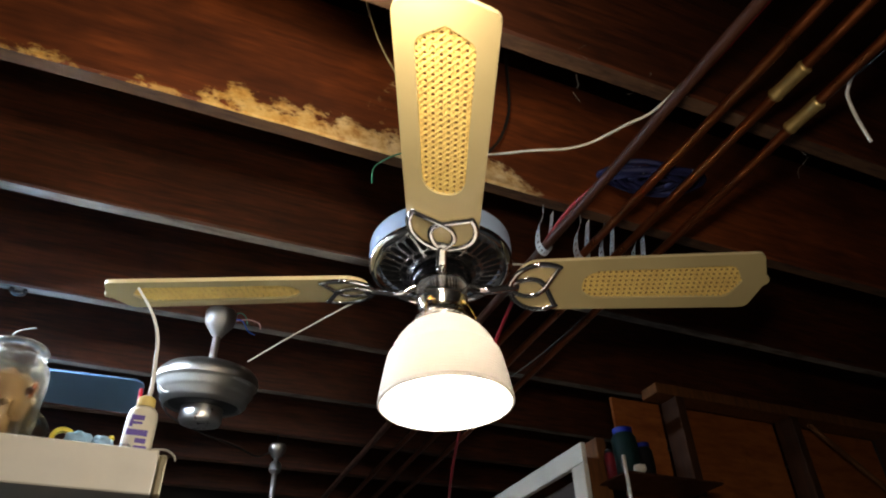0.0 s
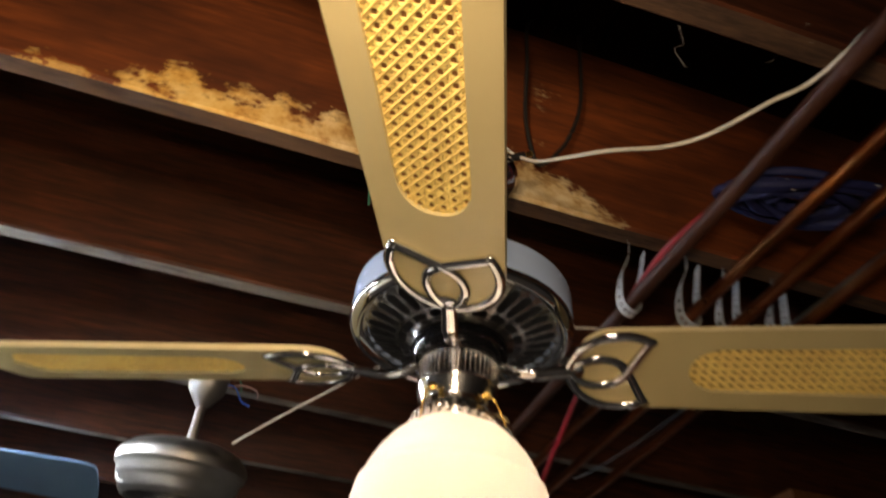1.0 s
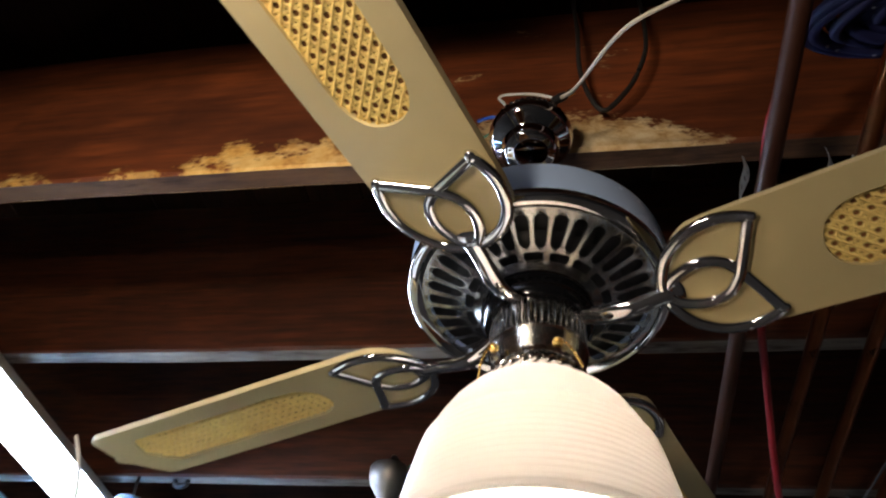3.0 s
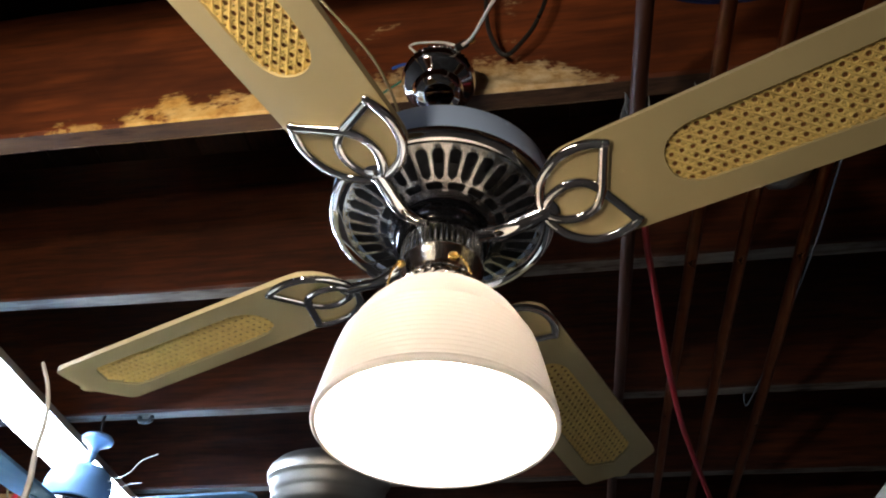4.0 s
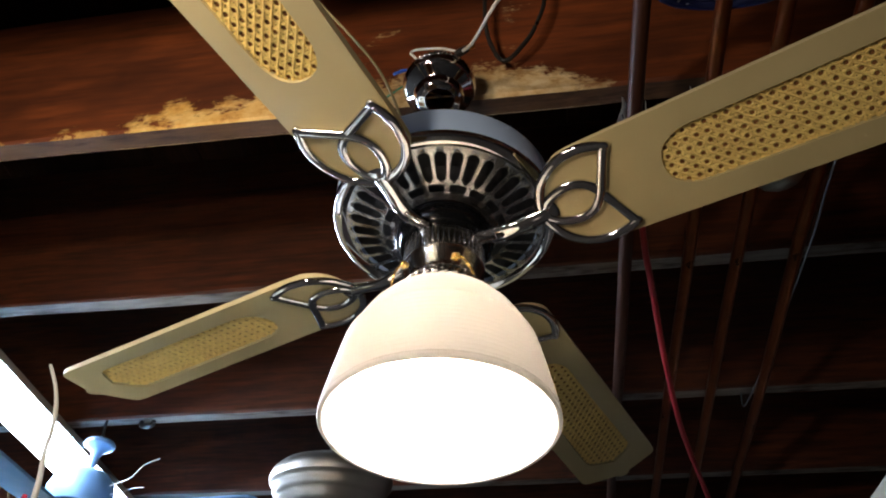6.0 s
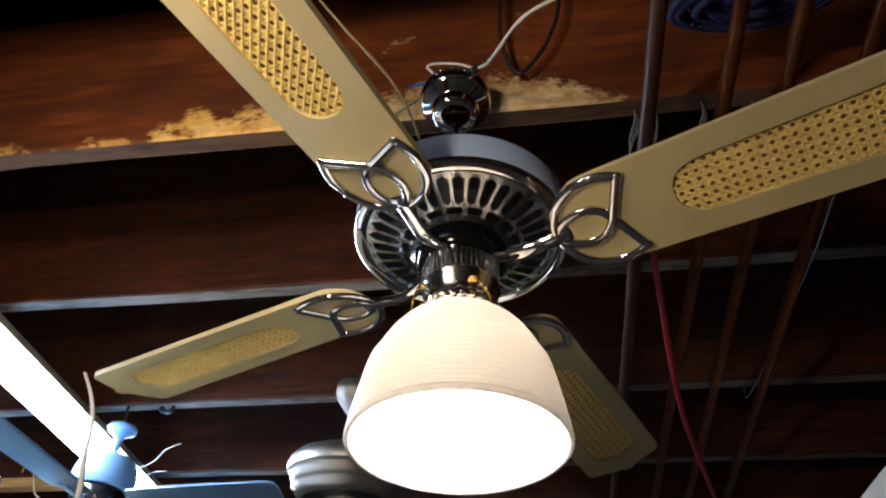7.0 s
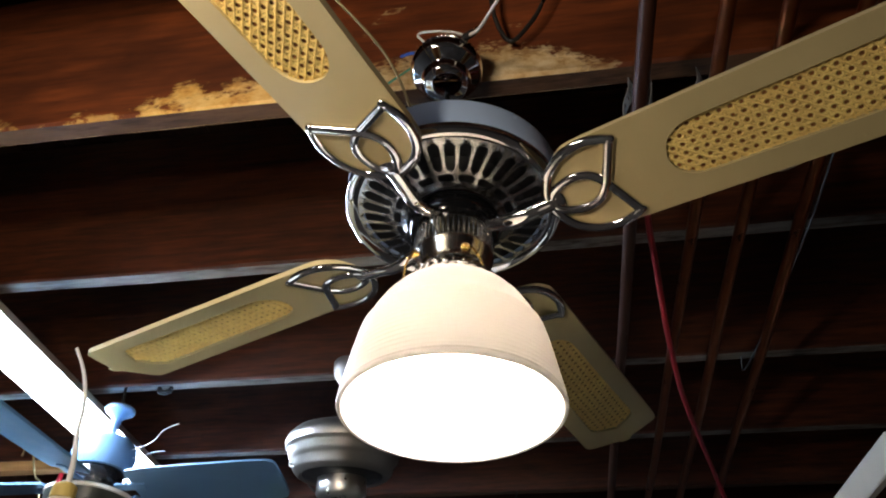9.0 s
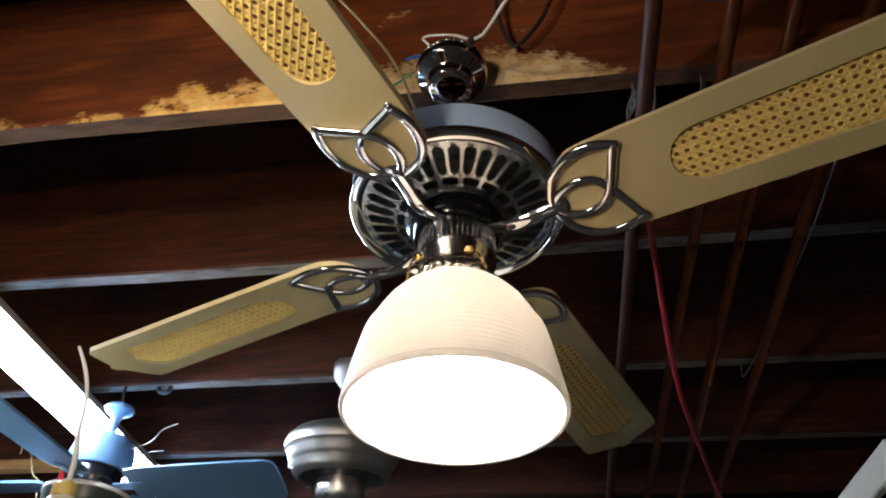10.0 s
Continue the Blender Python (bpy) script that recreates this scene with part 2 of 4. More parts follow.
def thing(name, m, label, category, group="", kind=""):
    ob = new(name)
    ob.empty_display_size = 0.05
    ob.matrix_basis = m
    return tagged(ob, label, category, group, kind)


def box(a, b, bevel=0.0, seg=1):
    bm = bmesh.new()
    bmesh.ops.create_cube(bm, size=1)
    c, s = [(p + q) / 2 for p, q in zip(a, b)], [abs(q - p) for p, q in zip(a, b)]
    bmesh.ops.transform(bm, matrix=Matrix.Translation(c) @ Matrix.Diagonal((*s, 1)), verts=bm.verts)
    if bevel:
        bmesh.ops.bevel(bm, geom=bm.edges[:], offset=bevel, segments=seg, affect="EDGES")
    return bm


def lathe(profile, n=64, closed=False):
    """Turns a profile of (radius, height) round the z axis."""
    bm = bmesh.new()
    rings = []
    for r, z in profile:
        rings.append([bm.verts.new((max(r, 1e-5) * math.cos(2 * math.pi * i / n), max(r, 1e-5) * math.sin(2 * math.pi * i / n), z)) for i in range(n)])
    pairs = list(zip(rings, rings[1:])) + ([(rings[-1], rings[0])] if closed else [])
    for p, q in pairs:
        for i in range(n):
            bm.faces.new((p[i], p[(i + 1) % n], q[(i + 1) % n], q[i]))
    if not closed:
        for ring, (r, z) in ((rings[0], profile[0]), (rings[-1], profile[-1])):
            if r > 1e-4:
                bm.faces.new(ring)
    bmesh.ops.remove_doubles(bm, verts=bm.verts, dist=1e-5)
    bmesh.ops.recalc_face_normals(bm, faces=bm.faces)
    return bm


def smooth_path(points, steps=8, closed=False):
    """A Catmull-Rom curve through the points."""
    p = [Vector(v) for v in points]
    n = len(p)
    out = []
    for i in range(n if closed else n - 1):
        a, b, c, d = (p[(i + k) % n] if closed else p[min(max(i + k, 0), n - 1)] for k in (-1, 0, 1, 2))
        for j in range(steps):
            u = j / steps
            out.append(0.5 * (2 * b + (c - a) * u + (2 * a - 5 * b + 4 * c - d) * u * u + (3 * b - a - 3 * c + d) * u ** 3))
    if not closed:
        out.append(p[-1])
    return out


def tube(points, r, n=8, closed=False, flat=1.0, taper=1.0, up=(0, 0, 1)):
    """A tube along the points; flat squeezes it along up."""
    bm = bmesh.new()
    rings = []
    m = len(points)
    for i, q in enumerate(points):
        d = (points[(i + 1) % m] - points[i - 1]) if closed else (points[min(i + 1, m - 1)] - points[max(i - 1, 0)])
        d.normalize()
        u = Vector(up)
        if abs(d.dot(u)) > 0.95:
            u = Vector((1, 0, 0)) if abs(d.x) < 0.9 else Vector((0, 1, 0))
        s = d.cross(u).normalized()
        v = s.cross(d)
        k = r * (1 + (taper - 1) * i / max(1, m - 1))
        rings.append([bm.verts.new(q + s * k * math.cos(2 * math.pi * j / n) + v * k * flat * math.sin(2 * math.pi * j / n)) for j in range(n)])
    for a in range(m if closed else m - 1):
        p, q = rings[a], rings[(a + 1) % m]
        for j in range(n):
            bm.faces.new((p[j], p[(j + 1) % n], q[(j + 1) % n], q[j]))
    if not closed:
        bm.faces.new(rings[0])
        bm.faces.new(rings[-1])
    bmesh.ops.recalc_face_normals(bm, faces=bm.faces)
    return bm


def join(*bms):
    out = bmesh.new()
    for b in bms:
        me = bpy.data.meshes.new("tmp")
        b.to_mesh(me)
        b.free()
        out.from_mesh(me)
        bpy.data.meshes.remove(me)
    return out


def moved(bm, m):
    bmesh.ops.transform(bm, matrix=m, verts=bm.verts)
    return bm


def plate(outer, hole, z0, z1):
    """A plate with an outline and one hole, both of the same count of (x, y) points."""
    bm = bmesh.new()
    n = len(outer)
    v = [[bm.verts.new((x, y, z)) for x, y in ring] for ring in (outer, hole) for z in (z0, z1)]
    o0, o1, h0, h1 = v
    for i in range(n):
        j = (i + 1) % n
        bm.faces.new((o0[i], o0[j], h0[j], h0[i]))
        bm.faces.new((o1[i], h1[i], h1[j], o1[j]))
        f = bm.faces.new((o0[i], o1[i], o1[j], o0[j]))
        f.material_index = 1
        bm.faces.new((h0[i], h0[j], h1[j], h1[i]))
    bmesh.ops.recalc_face_normals(bm, faces=bm.faces)
    return bm


def prism(outline, z0, z1):
    bm = bmesh.new()
    a = [bm.verts.new((x, y, z0)) for x, y in outline]
    b = [bm.verts.new((x, y, z1)) for x, y in outline]
    bm.faces.new(a)
    bm.faces.new(b)
    for i in range(len(a)):
        bm.faces.new((a[i], a[(i + 1) % len(a)], b[(i + 1) % len(a)], b[i]))
    bmesh.ops.recalc_face_normals(bm, faces=bm.faces)
    return bm


# ---- the basement ----
JB, JT = H + 0.312, H + 0.780  # joists' undersides and tops
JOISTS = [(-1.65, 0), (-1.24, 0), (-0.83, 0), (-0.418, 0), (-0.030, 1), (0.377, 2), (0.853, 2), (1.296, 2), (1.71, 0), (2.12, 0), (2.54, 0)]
X0, X1, Y0, Y1 = -2.6, 3.0, -2.6, 3.0


def joist(y, look_kind):
    bm = bmesh.new()
    nx = 40
    rng = random.Random(int(y * 1000))
    bow = [0.004 * math.sin(i * 0.35 + y * 7) + rng.uniform(-0.0012, 0.0012) for i in range(nx + 1)]
    rows = []
    for i in range(nx + 1):
        x = X0 + (X1 - X0) * i / nx
        chip = rng.uniform(0, 0.003)
        rows.append([bm.verts.new((x, bow[i] + dy, z)) for dy, z in ((0, JT - JB), (0, 0.004 + chip), (0.003 + chip, 0), (0.035, 0), (0.038, 0.003), (0.038, JT - JB))])
    for a, b in zip(rows, rows[1:]):
        for k in range(6):
            f = bm.faces.new((a[k], a[(k + 1) % 6], b[(k + 1) % 6], b[k]))
            f.material_index = 1 if k == 2 else 0
    bm.faces.new(rows[0])
    bm.faces.new(rows[-1])
    bmesh.ops.recalc_face_normals(bm, faces=bm.faces)
    mats = [(SHADED_WOOD, WOOD_EDGE_BROWN), (WOOD_PAINT, WOOD_EDGE_BROWN), (SHADED_WOOD, WOOD_EDGE)][look_kind]
    labels = ["red-brown rough sawn timber ceiling joist, its shade in the colour", "red-brown ceiling joist with flaking yellowed whitewash along its edge", "brown ceiling joist, shade in its colour, with a pale grey underside"]
    ob = part("joist", bm, mats)
    ob.location = (0, y, JB)
    return tagged(ob, labels[look_kind], "joist", "ceiling joists", "structure")


for y, k in JOISTS:
    joist(y, k)


def subfloor():
    bm = bmesh.new()
    rng = random.Random(4)
    x = X0
    while x < X1:
        w = 0.135
        b = box((x + 0.002, Y0, JT + rng.uniform(0, 0.003)), (x + w - 0.002, Y1, JT + 0.022))
        me = bpy.data.meshes.new("tmp")
        b.to_mesh(me)
        b.free()
        bm.from_mesh(me)
        bpy.data.meshes.remove(me)
        x += w
    top = box((X0 - 0.1, Y0 - 0.1, JT + 0.022), (X1 + 0.1, Y1 + 0.1, JT + 0.06))
    me = bpy.data.meshes.new("tmp")
    top.to_mesh(me)
    top.free()
    bm.from_mesh(me)
    bpy.data.meshes.remove(me)
    tagged(part("ceiling", bm, SUBFLOOR), "brown subfloor boards over the joists, coloured near-black for shade", "ceiling", kind="structure")


subfloor()
tagged(part("floor", box((X0 - 0.1, Y0 - 0.1, -0.1), (X1 + 0.1, Y1 + 0.1, 0)), CONCRETE), "grey concrete basement floor", "floor", kind="structure")
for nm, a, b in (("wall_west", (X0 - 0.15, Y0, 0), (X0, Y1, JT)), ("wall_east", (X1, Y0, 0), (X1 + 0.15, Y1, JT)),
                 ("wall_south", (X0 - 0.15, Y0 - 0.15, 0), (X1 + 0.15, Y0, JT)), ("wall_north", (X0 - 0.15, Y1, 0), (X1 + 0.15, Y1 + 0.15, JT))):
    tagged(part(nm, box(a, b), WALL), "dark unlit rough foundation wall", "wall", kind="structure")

# ---- the ceiling fan with the cane blades ----
PITCH, TURN_B = 13.67, -22.39
fan = thing("ceiling_fan", pose(0, 0, H, -0.74, -0.36, 0), "chrome ceiling fan with four cream cane blades and lit shade", "ceiling fan")


def blade_outline():
    """Rounded root, widening sides, an end with rounded corners and a small central point."""
    side = [(0.150, 0.0), (0.152, 0.022), (0.160, 0.044), (0.175, 0.059), (0.200, 0.0665), (0.30, 0.0690), (0.45, 0.0720), (0.60, 0.0745),
            (0.645, 0.0750), (0.656, 0.0725), (0.662, 0.066), (0.668, 0.050), (0.676, 0.026), (0.680, 0.014), (0.686, 0.010), (0.689, 0.005), (0.690, 0.0)]
    pts = smooth_path([(x, y, 0) for x, y in side], 6)
    up = [(p.x, p.y) for p in pts]
    return up + [(x, -y) for x, y in reversed(up[1:-1])]


def slot_outline():
    side = [(0.293, 0.0), (0.295, 0.013), (0.303, 0.026), (0.319, 0.0350), (0.342, 0.0380), (0.45, 0.040), (0.58, 0.0435), (0.603, 0.042), (0.613, 0.035), (0.622, 0.020), (0.633, 0.0)]
    pts = smooth_path([(x, y, 0) for x, y in side], 24)
    up = [(p.x, p.y) for p in pts]
    ring = up + [(x, -y) for x, y in reversed(up[1:-1])]
    d = [0.0]
    for i in range(len(ring)):
        a, b = ring[i], ring[(i + 1) % len(ring)]
        d.append(d[-1] + math.hypot(b[0] - a[0], b[1] - a[1]))
    return ring, d


def matched_slot(outer):
    """The slot's edge with one point for each point of the blade's outline, at the same share of the way round."""
    ring, d = slot_outline()
    od = [0.0]
    for i in range(len(outer)):
        a, b = outer[i], outer[(i + 1) % len(outer)]
        od.append(od[-1] + math.hypot(b[0] - a[0], b[1] - a[1]))
    out = []
    k = 0
    for q in od[:-1]:
        t = q / od[-1] * d[-1]
        while d[k + 1] < t:
            k += 1
        a, b = ring[k], ring[(k + 1) % len(ring)]
        u = (t - d[k]) / max(1e-9, d[k + 1] - d[k])
        out.append((a[0] + (b[0] - a[0]) * u, a[1] + (b[1] - a[1]) * u))
    return out


def resample(ring, n):
    d = [0.0]
    for i in range(len(ring)):
        a, b = ring[i], ring[(i + 1) % len(ring)]
        d.append(d[-1] + math.hypot(b[0] - a[0], b[1] - a[1]))
    out, k = [], 0
    for i in range(n):
        t = d[-1] * i / n
        while d[k + 1] < t:
            k += 1
        a, b = ring[k], ring[(k + 1) % len(ring)]
        u = (t - d[k]) / max(1e-9, d[k + 1] - d[k])
        out.append((a[0] + (b[0] - a[0]) * u, a[1] + (b[1] - a[1]) * u))
    return out


def cane_mesh():
    """Six-way cane weave clipped to the slot: pairs along and across, and single strands on both diagonals."""
    ring = resample(slot_outline()[0], 160)
    P = 0.0122
    strands = []
    for k in range(-5, 6):
        for o in (-0.0021, 0.0021):
            strands.append(((0.29, k * P + o), (1, 0), 0.0031, 0.0002))
    for k in range(0, 30):
        for o in (-0.0021, 0.0021):
            strands.append(((0.295 + k * P + o, 0), (0, 1), 0.0031, 0.0006))
    q = math.sqrt(0.5)
    for k in range(-6, 36):
        for sgn in (1, -1):
            strands.append(((0.295 + (k + 0.5) * P, 0), (q, q * sgn), 0.0031, -0.0004 * sgn - 0.0003))
    bms = bmesh.new()

    def span(o, d):
        hits = []
        for i in range(len(ring)):
            a, b = ring[i], ring[(i + 1) % len(ring)]
            ex, ey = b[0] - a[0], b[1] - a[1]
            den = d[0] * ey - d[1] * ex
            if abs(den) < 1e-12:
                continue
            t = ((a[0] - o[0]) * ey - (a[1] - o[1]) * ex) / den
            u = ((a[0] - o[0]) * d[1] - (a[1] - o[1]) * d[0]) / den
            if 0 <= u < 1:
                hits.append(t)
        return (min(hits), max(hits)) if len(hits) >= 2 else None

    for o, d, w, z in strands:
        s = span(o, d)
        if not s or s[1] - s[0] < 0.004:
            continue
        n = max(2, int((s[1] - s[0]) / (P / 2)))
        prev = None
        for i in range(n + 1):
            t = s[0] + (s[1] - s[0]) * i / n
            x, y = o[0] + d[0] * t, o[1] + d[1] * t
            zz = z + 0.0006 * math.sin(t / P * math.pi * 2)
            a = (-d[1] * w / 2, d[0] * w / 2)
            cur = [bms.verts.new((x + a[0] * e, y + a[1] * e, zz + h)) for e, h in ((-1, 0), (-0.45, -0.0010), (0.45, -0.0010), (1, 0), (0, 0.0006))]
            if prev:
                for j in range(5):
                    bms.faces.new((prev[j], prev[(j + 1) % 5], cur[(j + 1) % 5], cur[j]))
            prev = cur
    bmesh.ops.recalc_face_normals(bms, faces=bms.faces)
    return bms


def bracket():
    """Two overlapping pointed leaves of chrome rod: each bulges out on its own side and swings back across the middle to the stem."""
    out = []
    for k in (1, -1):
        far = [(0.2405, 0.0535), (0.229, 0.0590), (0.208, 0.0628), (0.182, 0.0580), (0.160, 0.0430), (0.147, 0.0230), (0.1425, 0.0060)]
        back = [(0.148, -0.0080), (0.163, -0.0185), (0.183, -0.0230), (0.202, -0.0175), (0.2145, -0.0030), (0.2225, 0.0140), (0.2310, 0.0330), (0.2390, 0.0510)]
        lift = 0.0006 * k
        out.append(tube(smooth_path([(x, y * k, lift) for x, y in far + back], 6), 0.0064, 14, False, 0.75))
        tip = bmesh.new()
        bmesh.ops.create_icosphere(tip, subdivisions=2, radius=0.0068, matrix=Matrix.Translation((0.2408, 0.0535 * k, lift)) @ Matrix.Diagonal((1.15, 1, 0.8, 1)))
        out.append(tip)
    web = lathe([(0.0, -0.003), (0.010, -0.003), (0.013, 0.0), (0.010, 0.003), (0.0, 0.003)], 20)
    out.append(moved(web, Matrix.Translation((0.149, 0, 0)) @ Matrix.Diagonal((1.0, 1.5, 1, 1))))
    return out


def blade_parts(parent):
    outer = resample(blade_outline(), 240)
    b = part("blade", plate(outer, matched_slot(outer), 0.0, 0.0080), (CREAM, CREAM_EDGE_LIT), parent, "cream painted blade with a slotted panel")
    part("cane_panel", moved(cane_mesh(), pose(0, 0, 0.0050)), CANE, b, "woven honey-coloured cane", smooth=60)
    part("backing", prism(resample(slot_outline()[0], 90), 0.0066, 0.0078), CANE_BACK, b, "brown backing behind the cane")
    loops = bracket()
    boss = moved(lathe([(0.0, -0.004), (0.008, -0.004), (0.011, -0.001), (0.011, 0.003), (0.0, 0.003)], 20), pose(0.142, 0, 0))
    ir = part("blade_iron", moved(join(*loops, boss), pose(0, 0, -0.0032)), CHROME, b, "polished chrome leaf-shaped blade bracket", smooth=50)
    arm = tube(smooth_path([(0.146, 0, -0.004), (0.125, 0, -0.006), (0.100, 0, -0.010), (0.078, 0, -0.007), (0.055, 0, 0.004)], 6), 0.0100, 14, False, 0.6, 1.15)
    part("arm", arm, CHROME, ir, smooth=60)
    return b


first = None
for k in range(4):
    m = pose(0, 0, 0, 0, 0, TURN_B + 90 * k) @ pose(0, 0, 0, -PITCH, 0, 0)
    if first is None:
        first = blade_parts(fan)
        first.matrix_basis = m
    else:
        copy_thing(first, m)

# motor: enamel band between chrome rings, a vented plate under it
part("housing_band", lathe([(0.1442, 0.110), (0.1509, 0.106), (0.1519, 0.100), (0.1519, 0.064), (0.1509, 0.061), (0.1421, 0.061)], 96), BAND, fan, "white enamel band round the motor, tinted with blue light", 40)
part("housing_top", lathe([(0.0309, 0.128), (0.0876, 0.124), (0.1288, 0.117), (0.1452, 0.110), (0.1421, 0.104), (0.0000, 0.104)], 96), DARK_CHROME, fan, "dark chrome motor cover", 40)
part("housing_ring", lathe([(0.1421, 0.062), (0.1522, 0.0600), (0.1530, 0.055), (0.1504, 0.050), (0.1452, 0.0475), (0.1411, 0.047), (0.1380, 0.050), (0.1339, 0.052), (0.1339, 0.062)], 96), CHROME, fan, "polished chrome ring", 40)


def vent_plate():
    """A shallow cone pierced by a row of long round-ended slots and, inside it, a row of short wide ones."""
    bm = bmesh.new()
    N, K = 36, 12
    radii = [0.1400, 0.1330, 0.1265, 0.1253, 0.1232, 0.1205, 0.0945, 0.0918, 0.0897, 0.0885, 0.0840, 0.0830, 0.0815, 0.0760, 0.0745, 0.0735, 0.0620]
    # the share of the pitch, in twelfths, that stays solid on each side of a slot
    long_row = {2: 4, 3: 3, 4: 2, 5: 2, 6: 2, 7: 3, 8: 4}
    short_row = {11: 4, 12: 3, 13: 3, 14: 4}

    def zz(r):
        return 0.0530 - (0.1400 - r) * 0.20 if r > 0.1300 else 0.0505 - (0.1300 - r) * 0.24

    rings = [[bm.verts.new((r * math.cos(2 * math.pi * i / (N * K)), r * math.sin(2 * math.pi * i / (N * K)), zz(r))) for i in range(N * K)] for r in radii]
    for j in range(len(radii) - 1):
        for i in range(N * K):
            k, kk = i % K, i % (2 * K)
            if j in long_row and long_row[j] <= k < K - long_row[j]:
                continue
            if j in short_row and short_row[j] <= kk < 2 * K - short_row[j]:
                continue
            a, b = rings[j], rings[j + 1]
            i2 = (i + 1) % (N * K)
            bm.faces.new((a[i], a[i2], b[i2], b[i]))
    bmesh.ops.solidify(bm, geom=bm.faces[:], thickness=0.003)
    bmesh.ops.recalc_face_normals(bm, faces=bm.faces)
    return bm


part("vent_plate", vent_plate(), SATIN, fan, "chrome plate pierced by radial vent slots", 100)
part("motor_core", lathe([(0.128, 0.060), (0.128, 0.100), (0.0, 0.100), (0.0, 0.040), (0.060, 0.040), (0.100, 0.056)], 48), BLACK, fan, "black motor windings behind the vents", 40)
part("flywheel", lathe([(0.0, 0.034), (0.060, 0.034), (0.064, 0.028), (0.064, 0.012), (0.058, 0.004), (0.046, 0.002), (0.0, 0.002)], 64), GLOSS_BLACK, fan, "black hub", 40)


def fluted():
    bm = lathe([(0.048, 0.006), (0.0515, 0.004), (0.0515, -0.030), (0.0530, -0.033), (0.0530, -0.037), (0.0510, -0.040), (0.0500, -0.048), (0.046, -0.056), (0.045, -0.064), (0.047, -0.070), (0.0535, -0.076), (0.0535, -0.088), (0.049, -0.092), (0.0, -0.092)], 96)
    return bm


part("switch_housing", fluted(), SATIN, fan, "polished chrome switch housing", 50)
for i in range(48):
    a = 2 * math.pi * i / 48
    if i == 0:
        rib = part("flute", box((0.0505, -0.0011, -0.028), (0.0525, 0.0011, 0.002), 0.0004), SATIN, fan)
        rib0 = rib
    else:
        rib = new("flute", rib0.data)
        rib.parent = fan
    rib.matrix_basis = pose(0, 0, 0, 0, 0, math.degrees(a))
braid = []
for s in (0, math.pi):
    braid.append(tube([Vector(((0.0545 + 0.0016 * math.cos(14 * u + s)) * math.cos(u), (0.0545 + 0.0016 * math.cos(14 * u + s)) * math.sin(u), -0.082 + 0.0035 * math.sin(14 * u + s))) for u in [2 * math.pi * i / 168 for i in range(168)]], 0.0022, 6, True))
part("braided_ring", join(*braid), CHROME, fan, "braided chrome ring over the shade", 60)

# shade
prof = [(0.050, -0.088), (0.056, -0.091), (0.067, -0.098), (0.080, -0.110), (0.091, -0.124), (0.100, -0.140), (0.1065, -0.156)]
for i in range(14):
    z = -0.160 - i * 0.0063
    r = 0.1090 + (0.1255 - 0.1090) * (i / 13) ** 0.85
    prof += [(r + 0.0015, z), (r + 0.0013, z - 0.0016), (r - 0.0017, z - 0.0042)]
prof += [(0.1262, -0.2455), (0.1278, -0.2485), (0.1278, -0.2515), (0.1262, -0.2535), (0.1235, -0.2540), (0.1212, -0.2520)]
prof = [(r, -0.086 + (z + 0.086) * 1.035) for r, z in prof]
inner = [(r - 0.0045, z) for r, z in reversed(prof[:-6])]
shade = part("shade", lathe(prof + inner, 96, True), OPAL, fan, "lit cream glass bell shade with fine ribs", 60)
bulb = part("bulb", lathe([(0.0, -0.205), (0.012, -0.203), (0.022, -0.196), (0.028, -0.184), (0.029, -0.172), (0.026, -0.156), (0.018, -0.138), (0.014, -0.124), (0.014, -0.094), (0.0, -0.094)], 32), BULB_GLOW, fan, "burning white bulb", 60)
bulb.visible_shadow = False


def chain(points, name):
    bm = bmesh.new()
    path = smooth_path(points, 10)
    for i, p in enumerate(path):
        bmesh.ops.create_icosphere(bm, subdivisions=1, radius=0.0016, matrix=Matrix.Translation(p))
    bmesh.ops.create_icosphere(bm, subdivisions=2, radius=0.0062, matrix=Matrix.Translation(points[0]) @ Matrix.Diagonal((1, 1, 0.8, 1)))
    return part(name, bm, BRASS, fan, "brass bead pull chain", 60)


chain([(-0.043, -0.040, -0.056), (-0.049, -0.043, -0.062), (-0.054, -0.044, -0.080), (-0.056, -0.044, -0.110)], "pull_chain")
chain([(0.022, -0.051, -0.060), (0.030, -0.056, -0.066), (0.038, -0.056, -0.080), (0.044, -0.060, -0.098)], "pull_chain")
# canopy and rod
# Chrome rod; its dark reflection is put in as a glossy black colour.
part("downrod", tube([Vector((-0.004, -0.066, 0.26)), Vector((-0.002, -0.034, 0.19)), Vector((0, 0, 0.12))], 0.0040, 16), GLOSS_BLACK, fan, smooth=40)
part("canopy", moved(lathe([(0.0, 0.246), (0.012, 0.246), (0.030, 0.250), (0.0375, 0.258), (0.0385, 0.268), (0.034, 0.274), (0.036, 0.277), (0.050, 0.283), (0.0565, 0.291), (0.0565, 0.298), (0.052, 0.301), (0.048, 0.305), (0.048, 0.319), (0.044, 0.326), (0.040, 0.330), (0.034, 0.333), (0.030, 0.340), (0.026, 0.344), (0.0, 0.344)], 64), pose(-0.004, -0.068, 0)), CHROME, fan, "dark polished chrome canopy", 40)
bead = bmesh.new()
bmesh.ops.create_icosphere(bead, subdivisions=2, radius=0.0042)
bead0 = None
